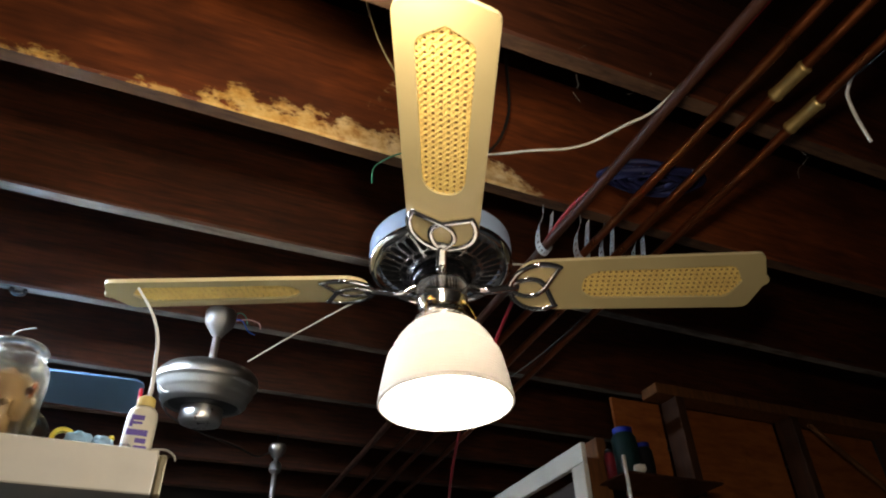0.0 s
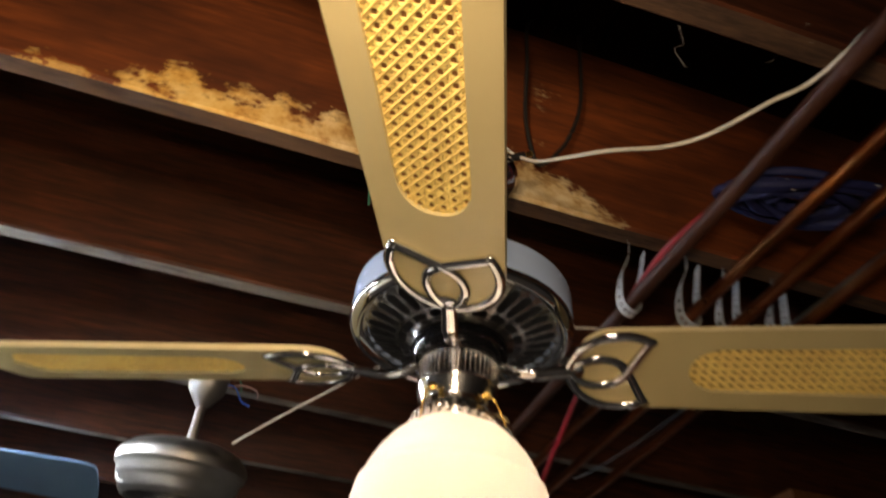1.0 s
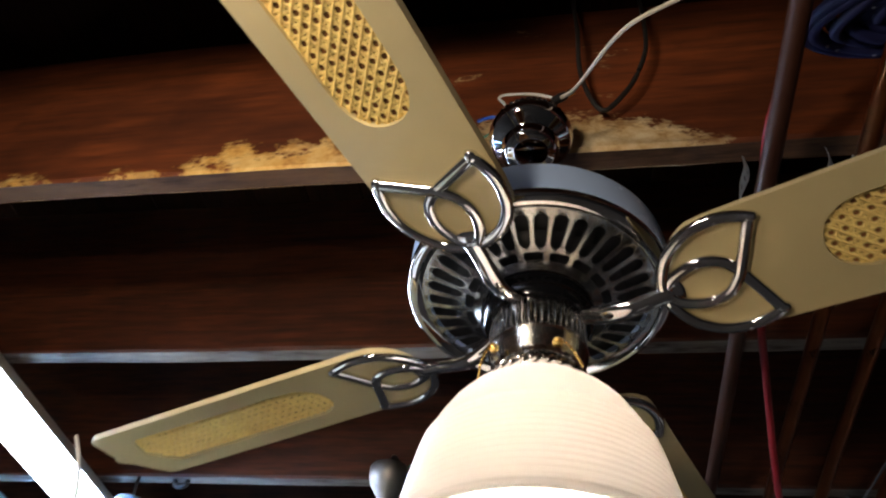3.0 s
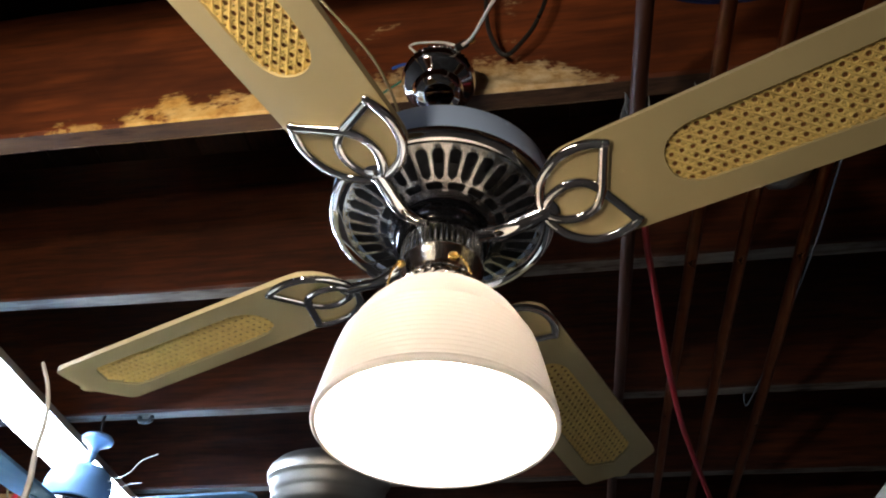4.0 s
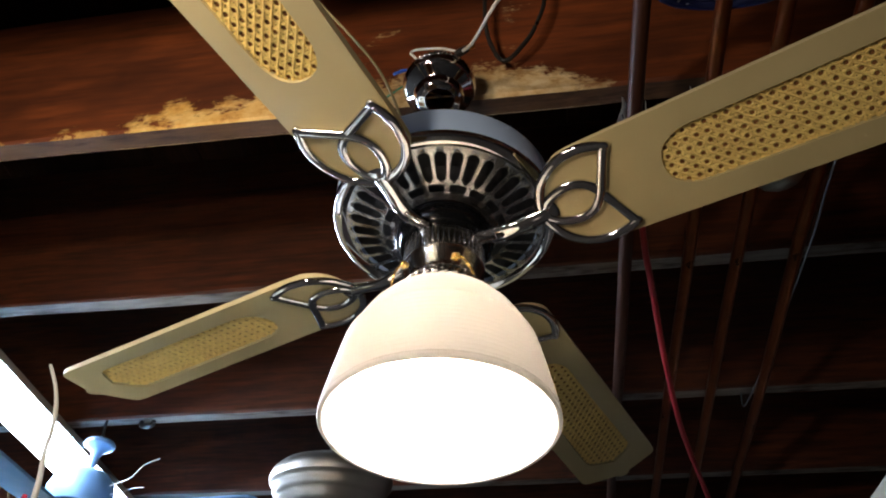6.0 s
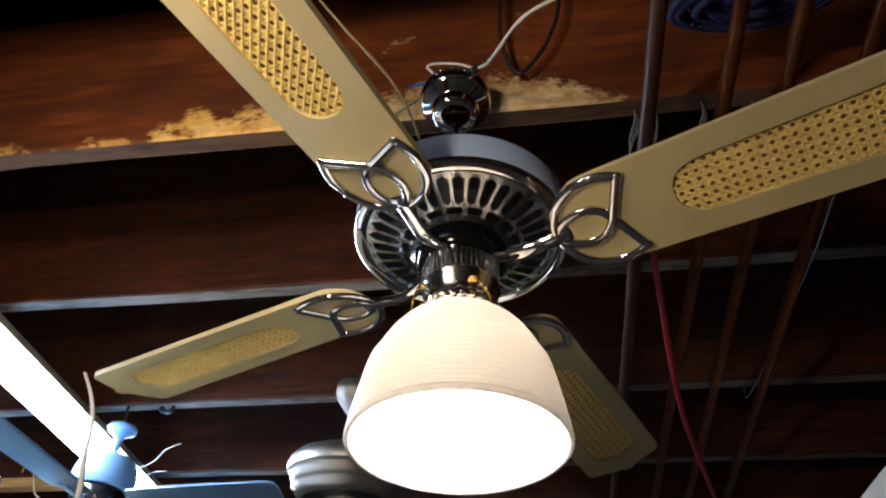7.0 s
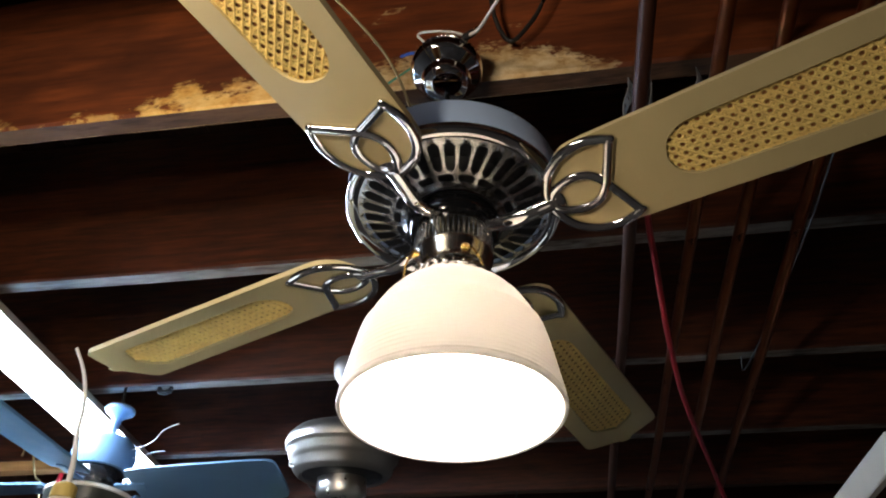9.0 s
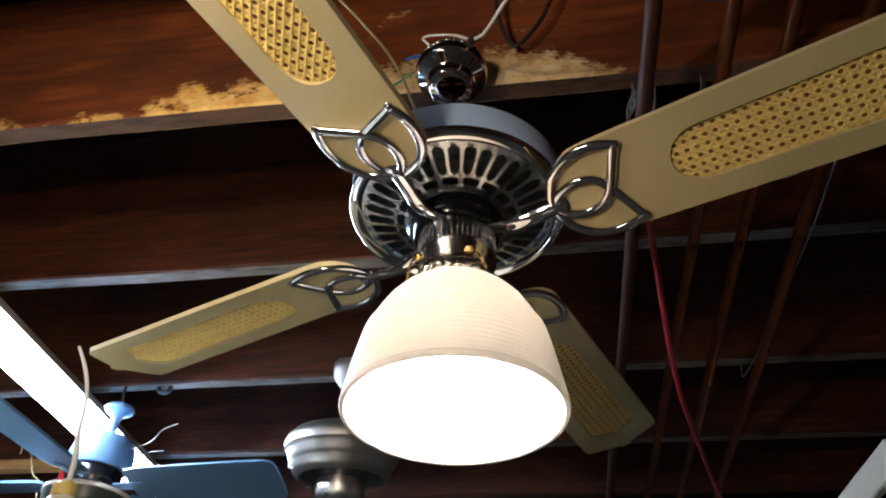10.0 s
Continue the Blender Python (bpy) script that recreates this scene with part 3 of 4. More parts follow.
for i in range(40):
    a = 2 * math.pi * i / 40
    if bead0 is None:
        bead0 = b = part("bead", bead, CHROME, fan, smooth=60)
    else:
        b = new("bead", bead0.data)
        b.parent = fan
    b.matrix_basis = pose(0.0490 * math.cos(a) - 0.004, 0.0490 * math.sin(a) - 0.068, 0.312)
hook = tube(smooth_path([(-0.004, -0.068, 0.340), (-0.004, -0.066, 0.365), (-0.004, -0.050, 0.380), (-0.004, -0.030, 0.380), (-0.004, -0.016, 0.380)], 6), 0.004, 8)
part("hook", hook, BLACK, fan, "iron hanging hook", 60)

# ---- pipes under the joists ----


def pipe(x, z, r, mat, label, skew, y0=-2.4, y1=2.6):
    ob = thing("pipe", pose(x, 0, H + z), label, "pipe", "water pipes under the joists")
    n = 40
    path = [Vector((skew * y + 0.0012 * math.sin(i * 0.9 + x * 20), y, 0.0012 * math.cos(i * 0.7 + x * 9))) for i in range(n + 1) for y in (y0 + (y1 - y0) * i / n,)]
    part("pipe_run", tube(path, r, 14), mat, ob, smooth=60)
    return ob


p1 = pipe(0.272, 0.184, 0.0112, IRON, "long brown iron water pipe under the joists", 0.010)
p2 = pipe(0.374, 0.184, 0.0100, COPPER, "long tarnished copper water pipe under the joists", 0.018)
p3 = pipe(0.452, 0.184, 0.0100, COPPER, "tarnished copper water pipe with a soldered coupling", 0.030)
p4 = pipe(0.545, 0.184, 0.0100, COPPER, "tarnished copper water pipe with a soldered coupling", 0.040)
for ob, y, skew in ((p3, -0.594, 0.030), (p4, -0.542, 0.040)):
    part("coupling", moved(lathe([(0.0108, -0.04), (0.0135, -0.038), (0.0145, -0.034), (0.0133, -0.030), (0.0126, 0.0), (0.0133, 0.030), (0.0145, 0.034), (0.0135, 0.038), (0.0108, 0.04)], 20), pose(skew * y, y, 0, 90)), SOLDER, ob, "dull brass-coloured coupling", 40)


def strap(x, z, y, lean, mat=STRAP):
    """Perforated steel tape that hangs from a joist, passes under a pipe and climbs again."""
    ob = thing("pipe_strap", pose(x, y, H), "perforated galvanised steel strap slung under a pipe", "pipe strap", "straps that carry the pipes")
    path = smooth_path([(0.010, 0.004 - lean, 0.306), (0.004, -lean, 0.275), (-0.012, -lean * 0.5, z + 0.05), (-0.015, 0.0, z + 0.003), (0.0, 0.0, z - 0.016), (0.014, 0.0, z - 0.006), (0.024, lean * 0.4, z + 0.05), (0.036, lean, 0.275), (0.042, lean, 0.306)], 8)
    bm = bmesh.new()
    rows = []
    w = 0.0108
    d = 0.0
    for i, p in enumerate(path):
        t = (path[min(i + 1, len(path) - 1)] - path[max(i - 1, 0)]).normalized()
        n = Vector((0, 1, 0)).cross(t).normalized()
        up = min(1.0, max(0.0, (p.z - z - 0.02) / 0.09))
        tw = up * (0.15 if i > len(path) / 2 else -0.5)
        s = (Vector((0, 1, 0)) * math.cos(tw) + n * math.sin(tw))
        rows.append([bm.verts.new(p + s * k * w + n * h) for h in (0, 0.001) for k in (-1, -0.42, 0.42, 1)])
    for i in range(len(rows) - 1):
        a, b = rows[i], rows[i + 1]
        hole = i % 3 == 1
        for k in range(3):
            if hole and k == 1:
                for p, q in ((a, b),):
                    bm.faces.new((p[1], p[5], q[5], q[1]))
                    bm.faces.new((p[2], q[2], q[6], p[6]))
                    bm.faces.new((p[1], p[2], p[6], p[5]))
                    bm.faces.new((q[1], q[5], q[6], q[2]))
                continue
            bm.faces.new((a[k], a[k + 1], b[k + 1], b[k]))
            bm.faces.new((a[k + 4], b[k + 4], b[k + 5], a[k + 5]))
        bm.faces.new((a[0], b[0], b[4], a[4]))
        bm.faces.new((a[3], a[7], b[7], b[3]))
    part("strap", bm, mat, ob)
    return ob


for x, y, lean in ((0.272, 0.008, 0.008), (0.375, 0.004, 0.010), (0.453, 0.010, 0.007), (0.546, 0.006, 0.009)):
    strap(x, 0.184, y, lean)


def cable(name, pts, r, mat, label, category="cable", steps=8, sides=8):
    return tagged(part(name, tube(smooth_path([(x, y, H + z) for x, y, z in pts], steps), r, sides), mat, smooth=60), label, category)


cable("white_cable", [(0.018, -0.085, 0.322), (0.036, -0.117, 0.302), (0.056, -0.150, 0.268), (0.105, -0.243, 0.213), (0.166, -0.277, 0.210), (0.205, -0.315, 0.209), (0.242, -0.375, 0.213), (0.268, -0.44, 0.207), (0.272, -0.60, 0.205), (0.268, -1.10, 0.205), (0.268, -1.70, 0.205)], 0.0027, WHITE_CABLE, "white sheathed cable from the fan canopy over the pipes")
cable("white_cable", [(-0.285, 0.742, 0.135), (-0.200, 0.67, 0.185), (-0.125, 0.60, 0.222), (-0.04, 0.47, 0.238), (0.06, 0.32, 0.225), (0.14, 0.20, 0.206), (0.20, 0.14, 0.200), (0.268, 0.11, 0.200), (0.36, 0.09, 0.200), (0.45, 0.06, 0.201), (0.54, 0.04, 0.201)], 0.0023, WHITE_CABLE, "off-white cable strung from a motor to the pipes")
cable("red_cable", [(0.262, -1.6, 0.212), (0.284, -0.95, 0.204), (0.288, -0.50, 0.202), (0.282, -0.25, 0.202), (0.270, -0.12, 0.2055), (0.276, -0.02, 0.2030), (0.288, 0.08, 0.2020), (0.304, 0.210, 0.181), (0.321, 0.300, 0.172), (0.351, 0.470, 0.137), (0.388, 0.640, 0.119), (0.425, 0.780, 0.124), (0.498, 1.020, 0.115), (0.591, 1.300, 0.072), (0.733, 1.700, -0.019)], 0.0056, RED, "red sheathed cable running loosely along an iron pipe")
cable("beige_cord", [(-0.36, -0.29, 0.778), (-0.29, -0.26, 0.592), (-0.228, -0.22, 0.44), (-0.155, -0.212, 0.305), (-0.118, -0.182, 0.270), (-0.086, -0.150, 0.240), (-0.064, -0.120, 0.205), (-0.047, -0.095, 0.155), (-0.042, -0.085, 0.122)], 0.0021, CORD, "thin beige cord hanging down onto the fan motor", "cord")
cable("black_cable", [(0.084, -0.066, 0.778), (0.070, -0.066, 0.74), (0.071, -0.064, 0.623), (0.069, -0.060, 0.489), (0.080, -0.056, 0.408), (0.098, -0.050, 0.378), (0.126, -0.054, 0.408), (0.153, -0.058, 0.464), (0.178, -0.060, 0.571), (0.186, -0.060, 0.778)], 0.0038, BLACK_CABLE, "black cable looping down between the joists")
cable("green_wire", [(-0.038, -0.072, 0.325), (-0.075, -0.050, 0.326), (-0.115, -0.035, 0.312), (-0.142, -0.022, 0.296), (-0.160, -0.002, 0.282), (-0.156, 0.020, 0.258)], 0.0019, GREEN_WIRE, "green earth wire curling out of the canopy", "wire")
cable("blue_wire", [(-0.038, -0.080, 0.325), (-0.050, -0.084, 0.322), (-0.062, -0.080, 0.330), (-0.080, -0.068, 0.343)], 0.0026, BLUE_WIRE, "short blue wire sticking out of the canopy", "wire")
cable("white_wire", [(-0.030, -0.085, 0.326), (-0.040, -0.098, 0.334), (-0.047, -0.102, 0.343), (-0.036, -0.104, 0.347), (0.000, -0.110, 0.332), (0.018, -0.114, 0.316), (0.030, -0.116, 0.304)], 0.0020, WIRE_WHITE, "bare white wire looping out of the canopy", "wire")
conn = thing("wire_connector", pose(0.035, -0.117, H + 0.303, 0, -25, -12), "black taped joint with a brass end on the cable", "wire connector")
part("tape", moved(lathe([(0.0, -0.010), (0.0055, -0.010), (0.0062, 0.0), (0.0055, 0.010), (0.0, 0.010)], 14), pose(0, 0, 0, 0, 90, 0)), BLACK, conn, smooth=40)
part("ferrule", moved(lathe([(0.0, 0.010), (0.0048, 0.010), (0.0048, 0.021), (0.0, 0.021)], 14), pose(0, 0, 0, 0, 90, 0)), BRASS, conn, "brass end", 40)
cable("grey_wire", [(0.61, -1.2, 0.24), (0.606, -0.4, 0.255), (0.604, 0.09, 0.250), (0.609, 0.31, 0.247), (0.600, 0.62, 0.245), (0.60, 0.87, 0.27), (0.60, 0.87, 0.306)], 0.0019, plain("grey_wire_sheath", (0.07, 0.075, 0.08), 0.5, 0, 0.2, 40, 0.1), "thin grey wire strung below the joists", "wire")
cable("white_wire", [(0.532, -0.66, 0.1985), (0.560, -0.625, 0.205), (0.582, -0.600, 0.205), (0.605, -0.585, 0.190), (0.625, -0.575, 0.165), (0.640, -0.570, 0.130)], 0.0034, WIRE_WHITE, "loose end of white wire lying over a pipe", "wire")

# blue cord bundle lying on the pipes
def flecked():
    m, t, b = nodes("blue_flecked_rope")
    tc = t.nodes.new("ShaderNodeTexCoord")
    wv = t.nodes.new("ShaderNodeTexVoronoi")
    wv.inputs["Scale"].default_value = 55
    link(t, tc.outputs["Object"], wv.inputs["Vector"])
    f = ramp(t, wv.outputs["Distance"], [(0.10, (0.62, 0.62, 0.60)), (0.16, (0.005, 0.008, 0.06))])
    link(t, mix(t, ramp(t, noise_tex(t, 9, 3), [(0.44, (0, 0, 0)), (0.52, (1, 1, 1))]), (0.004, 0.007, 0.05), f), b.inputs["Base Color"])
    b.inputs["Roughness"].default_value = 0.7
    return m


ROPE = flecked()
rope = thing("rope_bundle", pose(0.420, -0.232, H + 0.262, 20, 0, -12), "bundle of dark blue rope with white flecks on the pipes", "rope")
rng = random.Random(11)
for k in range(11):
    a, b = 0.118 - 0.008 * k + rng.uniform(-0.005, 0.005), 0.068 - 0.0045 * k + rng.uniform(-0.004, 0.004)
    z = -0.016 + 0.004 * (k % 4) + rng.uniform(-0.003, 0.004)
    ph = rng.uniform(0, 6)
    path = [Vector((a * math.cos(u) + 0.004 * math.sin(3 * u + ph), b * math.sin(u) + 0.004 * math.cos(2 * u + ph), z + 0.008 * math.sin(2 * u + ph))) for u in [2 * math.pi * i / 48 for i in range(48)]]
    part("loop", tube(path, 0.0068, 8, True), ROPE, rope, smooth=60)

# ---- a second fan motor without blades, in brushed nickel ----
fan_b = thing("ceiling_fan_motor", pose(-0.378, 0.838, H - 0.030, 7, 0, 0), "brushed nickel ceiling fan motor without blades, hung up", "ceiling fan")
part("canopy", lathe([(0.0, 0.262), (0.014, 0.262), (0.020, 0.270), (0.030, 0.285), (0.041, 0.300), (0.045, 0.318), (0.045, 0.338), (0.040, 0.345), (0.0, 0.345)], 48), NICKEL, fan_b, smooth=40)
part("downrod", lathe([(0.011, 0.265), (0.011, 0.182), (0.016, 0.180), (0.018, 0.170), (0.0, 0.170)], 24), NICKEL, fan_b, smooth=40)
part("housing", lathe([(0.018, 0.1740), (0.058, 0.1713), (0.096, 0.1646), (0.122, 0.1539), (0.137, 0.1392), (0.142, 0.1258), (0.140, 0.1124), (0.135, 0.1070), (0.132, 0.1030), (0.130, 0.0896), (0.124, 0.0815), (0.120, 0.0762), (0.117, 0.0614), (0.109, 0.0521), (0.102, 0.0480), (0.096, 0.0534), (0.0, 0.0561)], 80), NICKEL, fan_b, "stepped brushed nickel housing", 30)
part("hub", lathe([(0.0, 0.058), (0.097, 0.058), (0.094, 0.052), (0.070, 0.046), (0.0, 0.044)], 48), BLACK, fan_b, "black hub", 40)
part("switch_cup", lathe([(0.054, 0.060), (0.057, 0.050), (0.058, 0.030), (0.058, 0.010), (0.052, 0.000), (0.037, -0.005), (0.0, -0.006)], 48), CUP, fan_b, "satin nickel switch cup", 45)
part("hook", tube(smooth_path([(0, 0, 0.34), (0, 0.01, 0.37), (0, 0.04, 0.385), (0, 0.08, 0.380), (0, 0.110, 0.370)], 5), 0.004, 8), BLACK, fan_b, smooth=60)
for pts, mt in (([(0.03, 0, 0.325), (0.06, -0.02, 0.318), (0.075, -0.02, 0.300), (0.085, -0.025, 0.285), (0.105, -0.025, 0.278)], BLUE_WIRE), ([(0.03, 0.01, 0.33), (0.05, -0.01, 0.345), (0.07, -0.015, 0.335), (0.078, -0.02, 0.310)], GREEN_WIRE), ([(0.04, 0, 0.32), (0.08, -0.02, 0.325), (0.112, -0.02, 0.318), (0.118, -0.02, 0.300)], plain("pink_wire", (0.5, 0.3, 0.28), 0.5))):
    part("wire", tube(smooth_path(pts, 6), 0.0018, 6), mt, fan_b, smooth=60)
cable("white_cable", [(-0.505, 0.815, 0.07), (-0.49, 0.78, 0.03), (-0.45, 0.76, 0.025), (-0.418, 0.775, 0.04)], 0.0025, WIRE_WHITE, "white lead looped under the nickel motor", "cable")
cable("black_cable", [(-0.52, 0.87, 0.115), (-0.47, 0.90, 0.02), (-0.37, 0.94, -0.01), (-0.25, 1.05, 0.0), (-0.14, 1.35, 0.08), (-0.045, 1.66, 0.21)], 0.003, BLACK_CABLE, "thin dark cable sagging between two fan motors")

# ---- third fan, slate blue ----
fan_c = thing("ceiling_fan", pose(-1.040, 0.870, H), "small slate-blue ceiling fan with flat painted blades and dark bowl", "ceiling fan")
part("canopy", lathe([(0.0, 0.214), (0.012, 0.214), (0.014, 0.224), (0.024, 0.232), (0.038, 0.241), (0.040, 0.248), (0.036, 0.254), (0.0, 0.254)], 32), BLUE_PAINT, fan_c, smooth=40)
part("downrod", lathe([(0.011, 0.218), (0.011, 0.140), (0.0, 0.140)], 16), BLUE_PAINT, fan_c, smooth=40)
part("housing", lathe([(0.013, 0.172), (0.034, 0.170), (0.058, 0.160), (0.074, 0.143), (0.080, 0.118), (0.079, 0.094), (0.072, 0.076), (0.0, 0.074)], 48), BLUE_PAINT, fan_c, smooth=40)
part("flywheel", lathe([(0.0, 0.076), (0.062, 0.076), (0.066, 0.070), (0.066, 0.034), (0.060, 0.024), (0.0, 0.020)], 48), GLOSS_BLACK, fan_c, "black hub", 40)
# Olive enamel, darkened in its colour for the bowl's shade below the tubes.
BOWL = plain("shaded_olive_enamel", (0.035, 0.042, 0.034), 0.3, 0, 0.2, 14, 0.05)
part("bowl", lathe([(0.0, 0.018), (0.060, 0.020), (0.098, 0.014), (0.104, 0.006), (0.103, -0.008), (0.094, -0.038), (0.074, -0.064), (0.044, -0.080), (0.0, -0.086)], 56), BOWL, fan_c, "olive bowl under the blades, its shade in the colour", 40)
part("bowl_rim", lathe([(0.098, 0.014), (0.106, 0.012), (0.107, 0.004), (0.104, 0.002), (0.100, 0.008)], 56, True), WHITE_PAINT, fan_c, "pale rim", 40)
part("hook", tube(smooth_path([(0, 0, 0.25), (0, -0.004, 0.275), (0, -0.010, 0.300), (0, -0.006, 0.340), (0, -0.004, 0.360)], 5), 0.004, 8), BLACK, fan_c, smooth=60)


def blue_blade():
    side = [(0.105, 0.0), (0.108, 0.042), (0.122, 0.062), (0.27, 0.072), (0.45, 0.079), (0.484, 0.076), (0.499, 0.060), (0.502, 0.0)]
    pts = smooth_path([(x, y, 0) for x, y in side], 5)
    up = [(p.x, p.y) for p in pts]
    return prism(up + [(x, -y) for x, y in reversed(up[1:-1])], 0.0, 0.006)


for k in range(4):
    m = pose(0, 0, 0.036, 0, 0, 90 * k) @ pose(0, 0, 0, -12, 0, 0)
    if k == 0:
        bb = part("blade", blue_blade(), BLUE_PAINT, fan_c, "flat slate-blue blade")
        part("blade_iron", box((0.058, -0.014, -0.006), (0.145, 0.014, -0.001), 0.002), BLUE_PAINT, bb)
        bb.matrix_basis = m
    else:
        copy_thing(bb, m)
for pts in ([(0.066, 0, 0.130), (0.100, -0.01, 0.133), (0.132, -0.01, 0.148), (0.152, -0.01, 0.178), (0.190, -0.01, 0.194)], [(0.066, 0.01, 0.112), (0.106, 0, 0.112), (0.136, 0, 0.122), (0.166, 0, 0.124)]):
    part("wire", tube(smooth_path(pts, 6), 0.0012, 6), WIRE_WHITE, fan_c, smooth=60)

# ---- small far fan motor on a rod ----
fan_d = thing("ceiling_fan_rod", pose(-0.013, 1.690, H + 0.082), "brushed nickel canopy and rod of a hung-up fan", "ceiling fan")
part("canopy", lathe([(0.0, 0.118), (0.012, 0.118), (0.024, 0.130), (0.034, 0.148), (0.036, 0.166), (0.030, 0.174), (0.0, 0.174)], 32), NICKEL, fan_d, smooth=40)
part("collar", lathe([(0.0, 0.10), (0.018, 0.10), (0.024, 0.09), (0.024, 0.066), (0.014, 0.055), (0.0, 0.055)], 24), NICKEL, fan_d, smooth=40)
part("downrod", lathe([(0.010, 0.12), (0.010, -0.14), (0.0, -0.14)], 16), NICKEL, fan_d, smooth=40)
part("housing", lathe([(0.0, -0.135), (0.05, -0.14), (0.11, -0.17), (0.12, -0.21), (0.09, -0.25), (0.0, -0.255)], 48), NICKEL, fan_d, smooth=40)
part("hook", tube([Vector((0, 0, 0.17)), Vector((0, 0.010, 0.20)), Vector((0, 0.024, 0.226))], 0.003, 8), BLACK, fan_d, smooth=60)

# ---- fluorescent shop lights ----


def shop_light(m, label, shine):
    ob = thing("fluorescent_light", m, label, "shop light", "fluorescent shop lights")
    bm = bmesh.new()
    prof = [(-0.075, 0.010), (-0.050, 0.040), (-0.030, 0.062), (0.030, 0.062), (0.050, 0.040), (0.075, 0.010), (0.072, 0.009), (0.047, 0.037), (0.028, 0.058), (-0.028, 0.058), (-0.047, 0.037), (-0.072, 0.009)]
    rows = [[bm.verts.new((x, y, z)) for x, z in prof] for y in (-0.72, 0.72)]
    for k in range(len(prof)):
        bm.faces.new((rows[0][k], rows[0][(k + 1) % len(prof)], rows[1][(k + 1) % len(prof)], rows[1][k]))
    bmesh.ops.recalc_face_normals(bm, faces=bm.faces)
    part("reflector", bm, WHITE_PAINT, ob, "white enamel reflector")
    for x in (-0.030, 0.030):
        part("tube", moved(lathe([(0.0, -0.68), (0.016, -0.68), (0.019, -0.675), (0.019, 0.675), (0.016, 0.68), (0.0, 0.68)], 20), pose(x, 0, 0.012, 90, 0, 0)), shine, ob, "burning fluorescent tube", 40)
    for y in (-0.70, 0.70):
        part("socket", box((-0.055, y - 0.018, -0.004), (0.055, y + 0.018, 0.055), 0.003), WHITE_PAINT, ob)
        part("chain", tube([Vector((0, y * 0.8, 0.060)), Vector((0, y * 0.8, JB - H - m.translation.z + H + 0.002))], 0.002, 6), STRAP, ob)
    return ob


shop_light(pose(-1.168, 0.86, H + 0.235, 0, 0, 3.5), "burning blue-white twin-tube fluorescent shop light", TUBE_GLOW)
shop_light(pose(-0.95, -1.85, H + 0.16), "burning blue-white twin-tube fluorescent shop light", TUBE_GLOW_BACK)

# ---- shelf with jar, bottle and clutter ----
SX, SY, SZ = -0.466, 0.060, H - 0.384
shelf = thing("shelf", pose(0, 0, 0), "white laminate shelf with a worn front edge", "shelf")
part("board", box((-1.45, SY + 0.004, SZ - 0.020), (SX, SY + 0.34, SZ), 0.0015), SHELF_WHITE, shelf)
part("front_edge", box((-1.45, SY - 0.016, SZ - 0.068), (SX - 0.004, SY + 0.002, SZ + 0.001), 0.002), SHELF_WHITE, shelf, "white front edge with brown stains")
part("end_strip", box((SX - 0.002, SY - 0.012, SZ - 0.068), (SX + 0.010, SY + 0.34, SZ - 0.004), 0.003), plain("olive_brown_trim", (0.22, 0.18, 0.10), 0.45, 0.2), shelf, "olive-brown end strip")
part("peeling_edging", tube(smooth_path([(SX - 0.02, SY - 0.017, SZ - 0.001), (SX + 0.004, SY - 0.018, SZ + 0.001), (SX + 0.018, SY - 0.017, SZ - 0.006), (SX + 0.022, SY - 0.016, SZ - 0.014)], 6), 0.0032, 6, False, 0.35), SHELF_WHITE, shelf, "peeling end of the edging")
for x, y in ((-1.42, SY + 0.03), (SX - 0.06, SY + 0.30), (-1.42, SY + 0.30)):
    part("post", box((x - 0.018, y - 0.018, 0), (x + 0.018, y + 0.018, SZ - 0.020), 0.002), STUD, shelf, "wooden post")

jar = thing("glass_jar", pose(-0.722, SY + 0.066, SZ), "dusty glass jar half full of rusty small parts", "jar")
jp = [(0.0, 0.001), (0.052, 0.001), (0.058, 0.006), (0.059, 0.02), (0.059, 0.125), (0.055, 0.140), (0.044, 0.150), (0.042, 0.154), (0.0455, 0.158), (0.0455, 0.172), (0.043, 0.175), (0.040, 0.172), (0.039, 0.152), (0.052, 0.136), (0.0555, 0.122), (0.0555, 0.010), (0.0, 0.006)]
g = part("glass", lathe(jp, 48), JAR_GLASS, jar, "cloudy glass", 40)
g.visible_shadow = False
fill = lathe([(0.0, 0.008), (0.046, 0.010), (0.0475, 0.05), (0.046, 0.108), (0.036, 0.118), (0.0, 0.114)], 40)
for v in fill.verts:
    n = noise.noise(v.co * 60)
    v.co += v.co.normalized() * 0.0015 * n
    v.co.z += 0.006 * n if v.co.z > 0.10 else 0
part("contents", fill, RUST_FILL, jar, "rusty brown small parts")
for k in range(44):
    rr = random.Random(k)
    a = rr.uniform(0, 6.28)
    w = rr.uniform(0.5, 1.5)
    bm = box((-0.011 * w, -0.005, -0.004), (0.011 * w, 0.005, 0.004), 0.002)
    part("scrap", moved(bm, pose(0.0455 * math.cos(a), 0.0455 * math.sin(a), rr.uniform(0.017, 0.105), rr.uniform(0, 180), rr.uniform(0, 180), rr.uniform(0, 180))), (RUST_FILL, CAP_YELLOW, IRON, SHELF_WHITE, RUST_FILL, PLYWOOD)[k % 6], jar)

bot = thing("oil_bottle", pose(-0.507, SY + 0.030, SZ), "milky oil bottle with violet label and long white spout", "bottle")


def oval(profile, sx, sy):
    return moved(lathe(profile, 40), Matrix.Diagonal((sx, sy, 1, 1)))


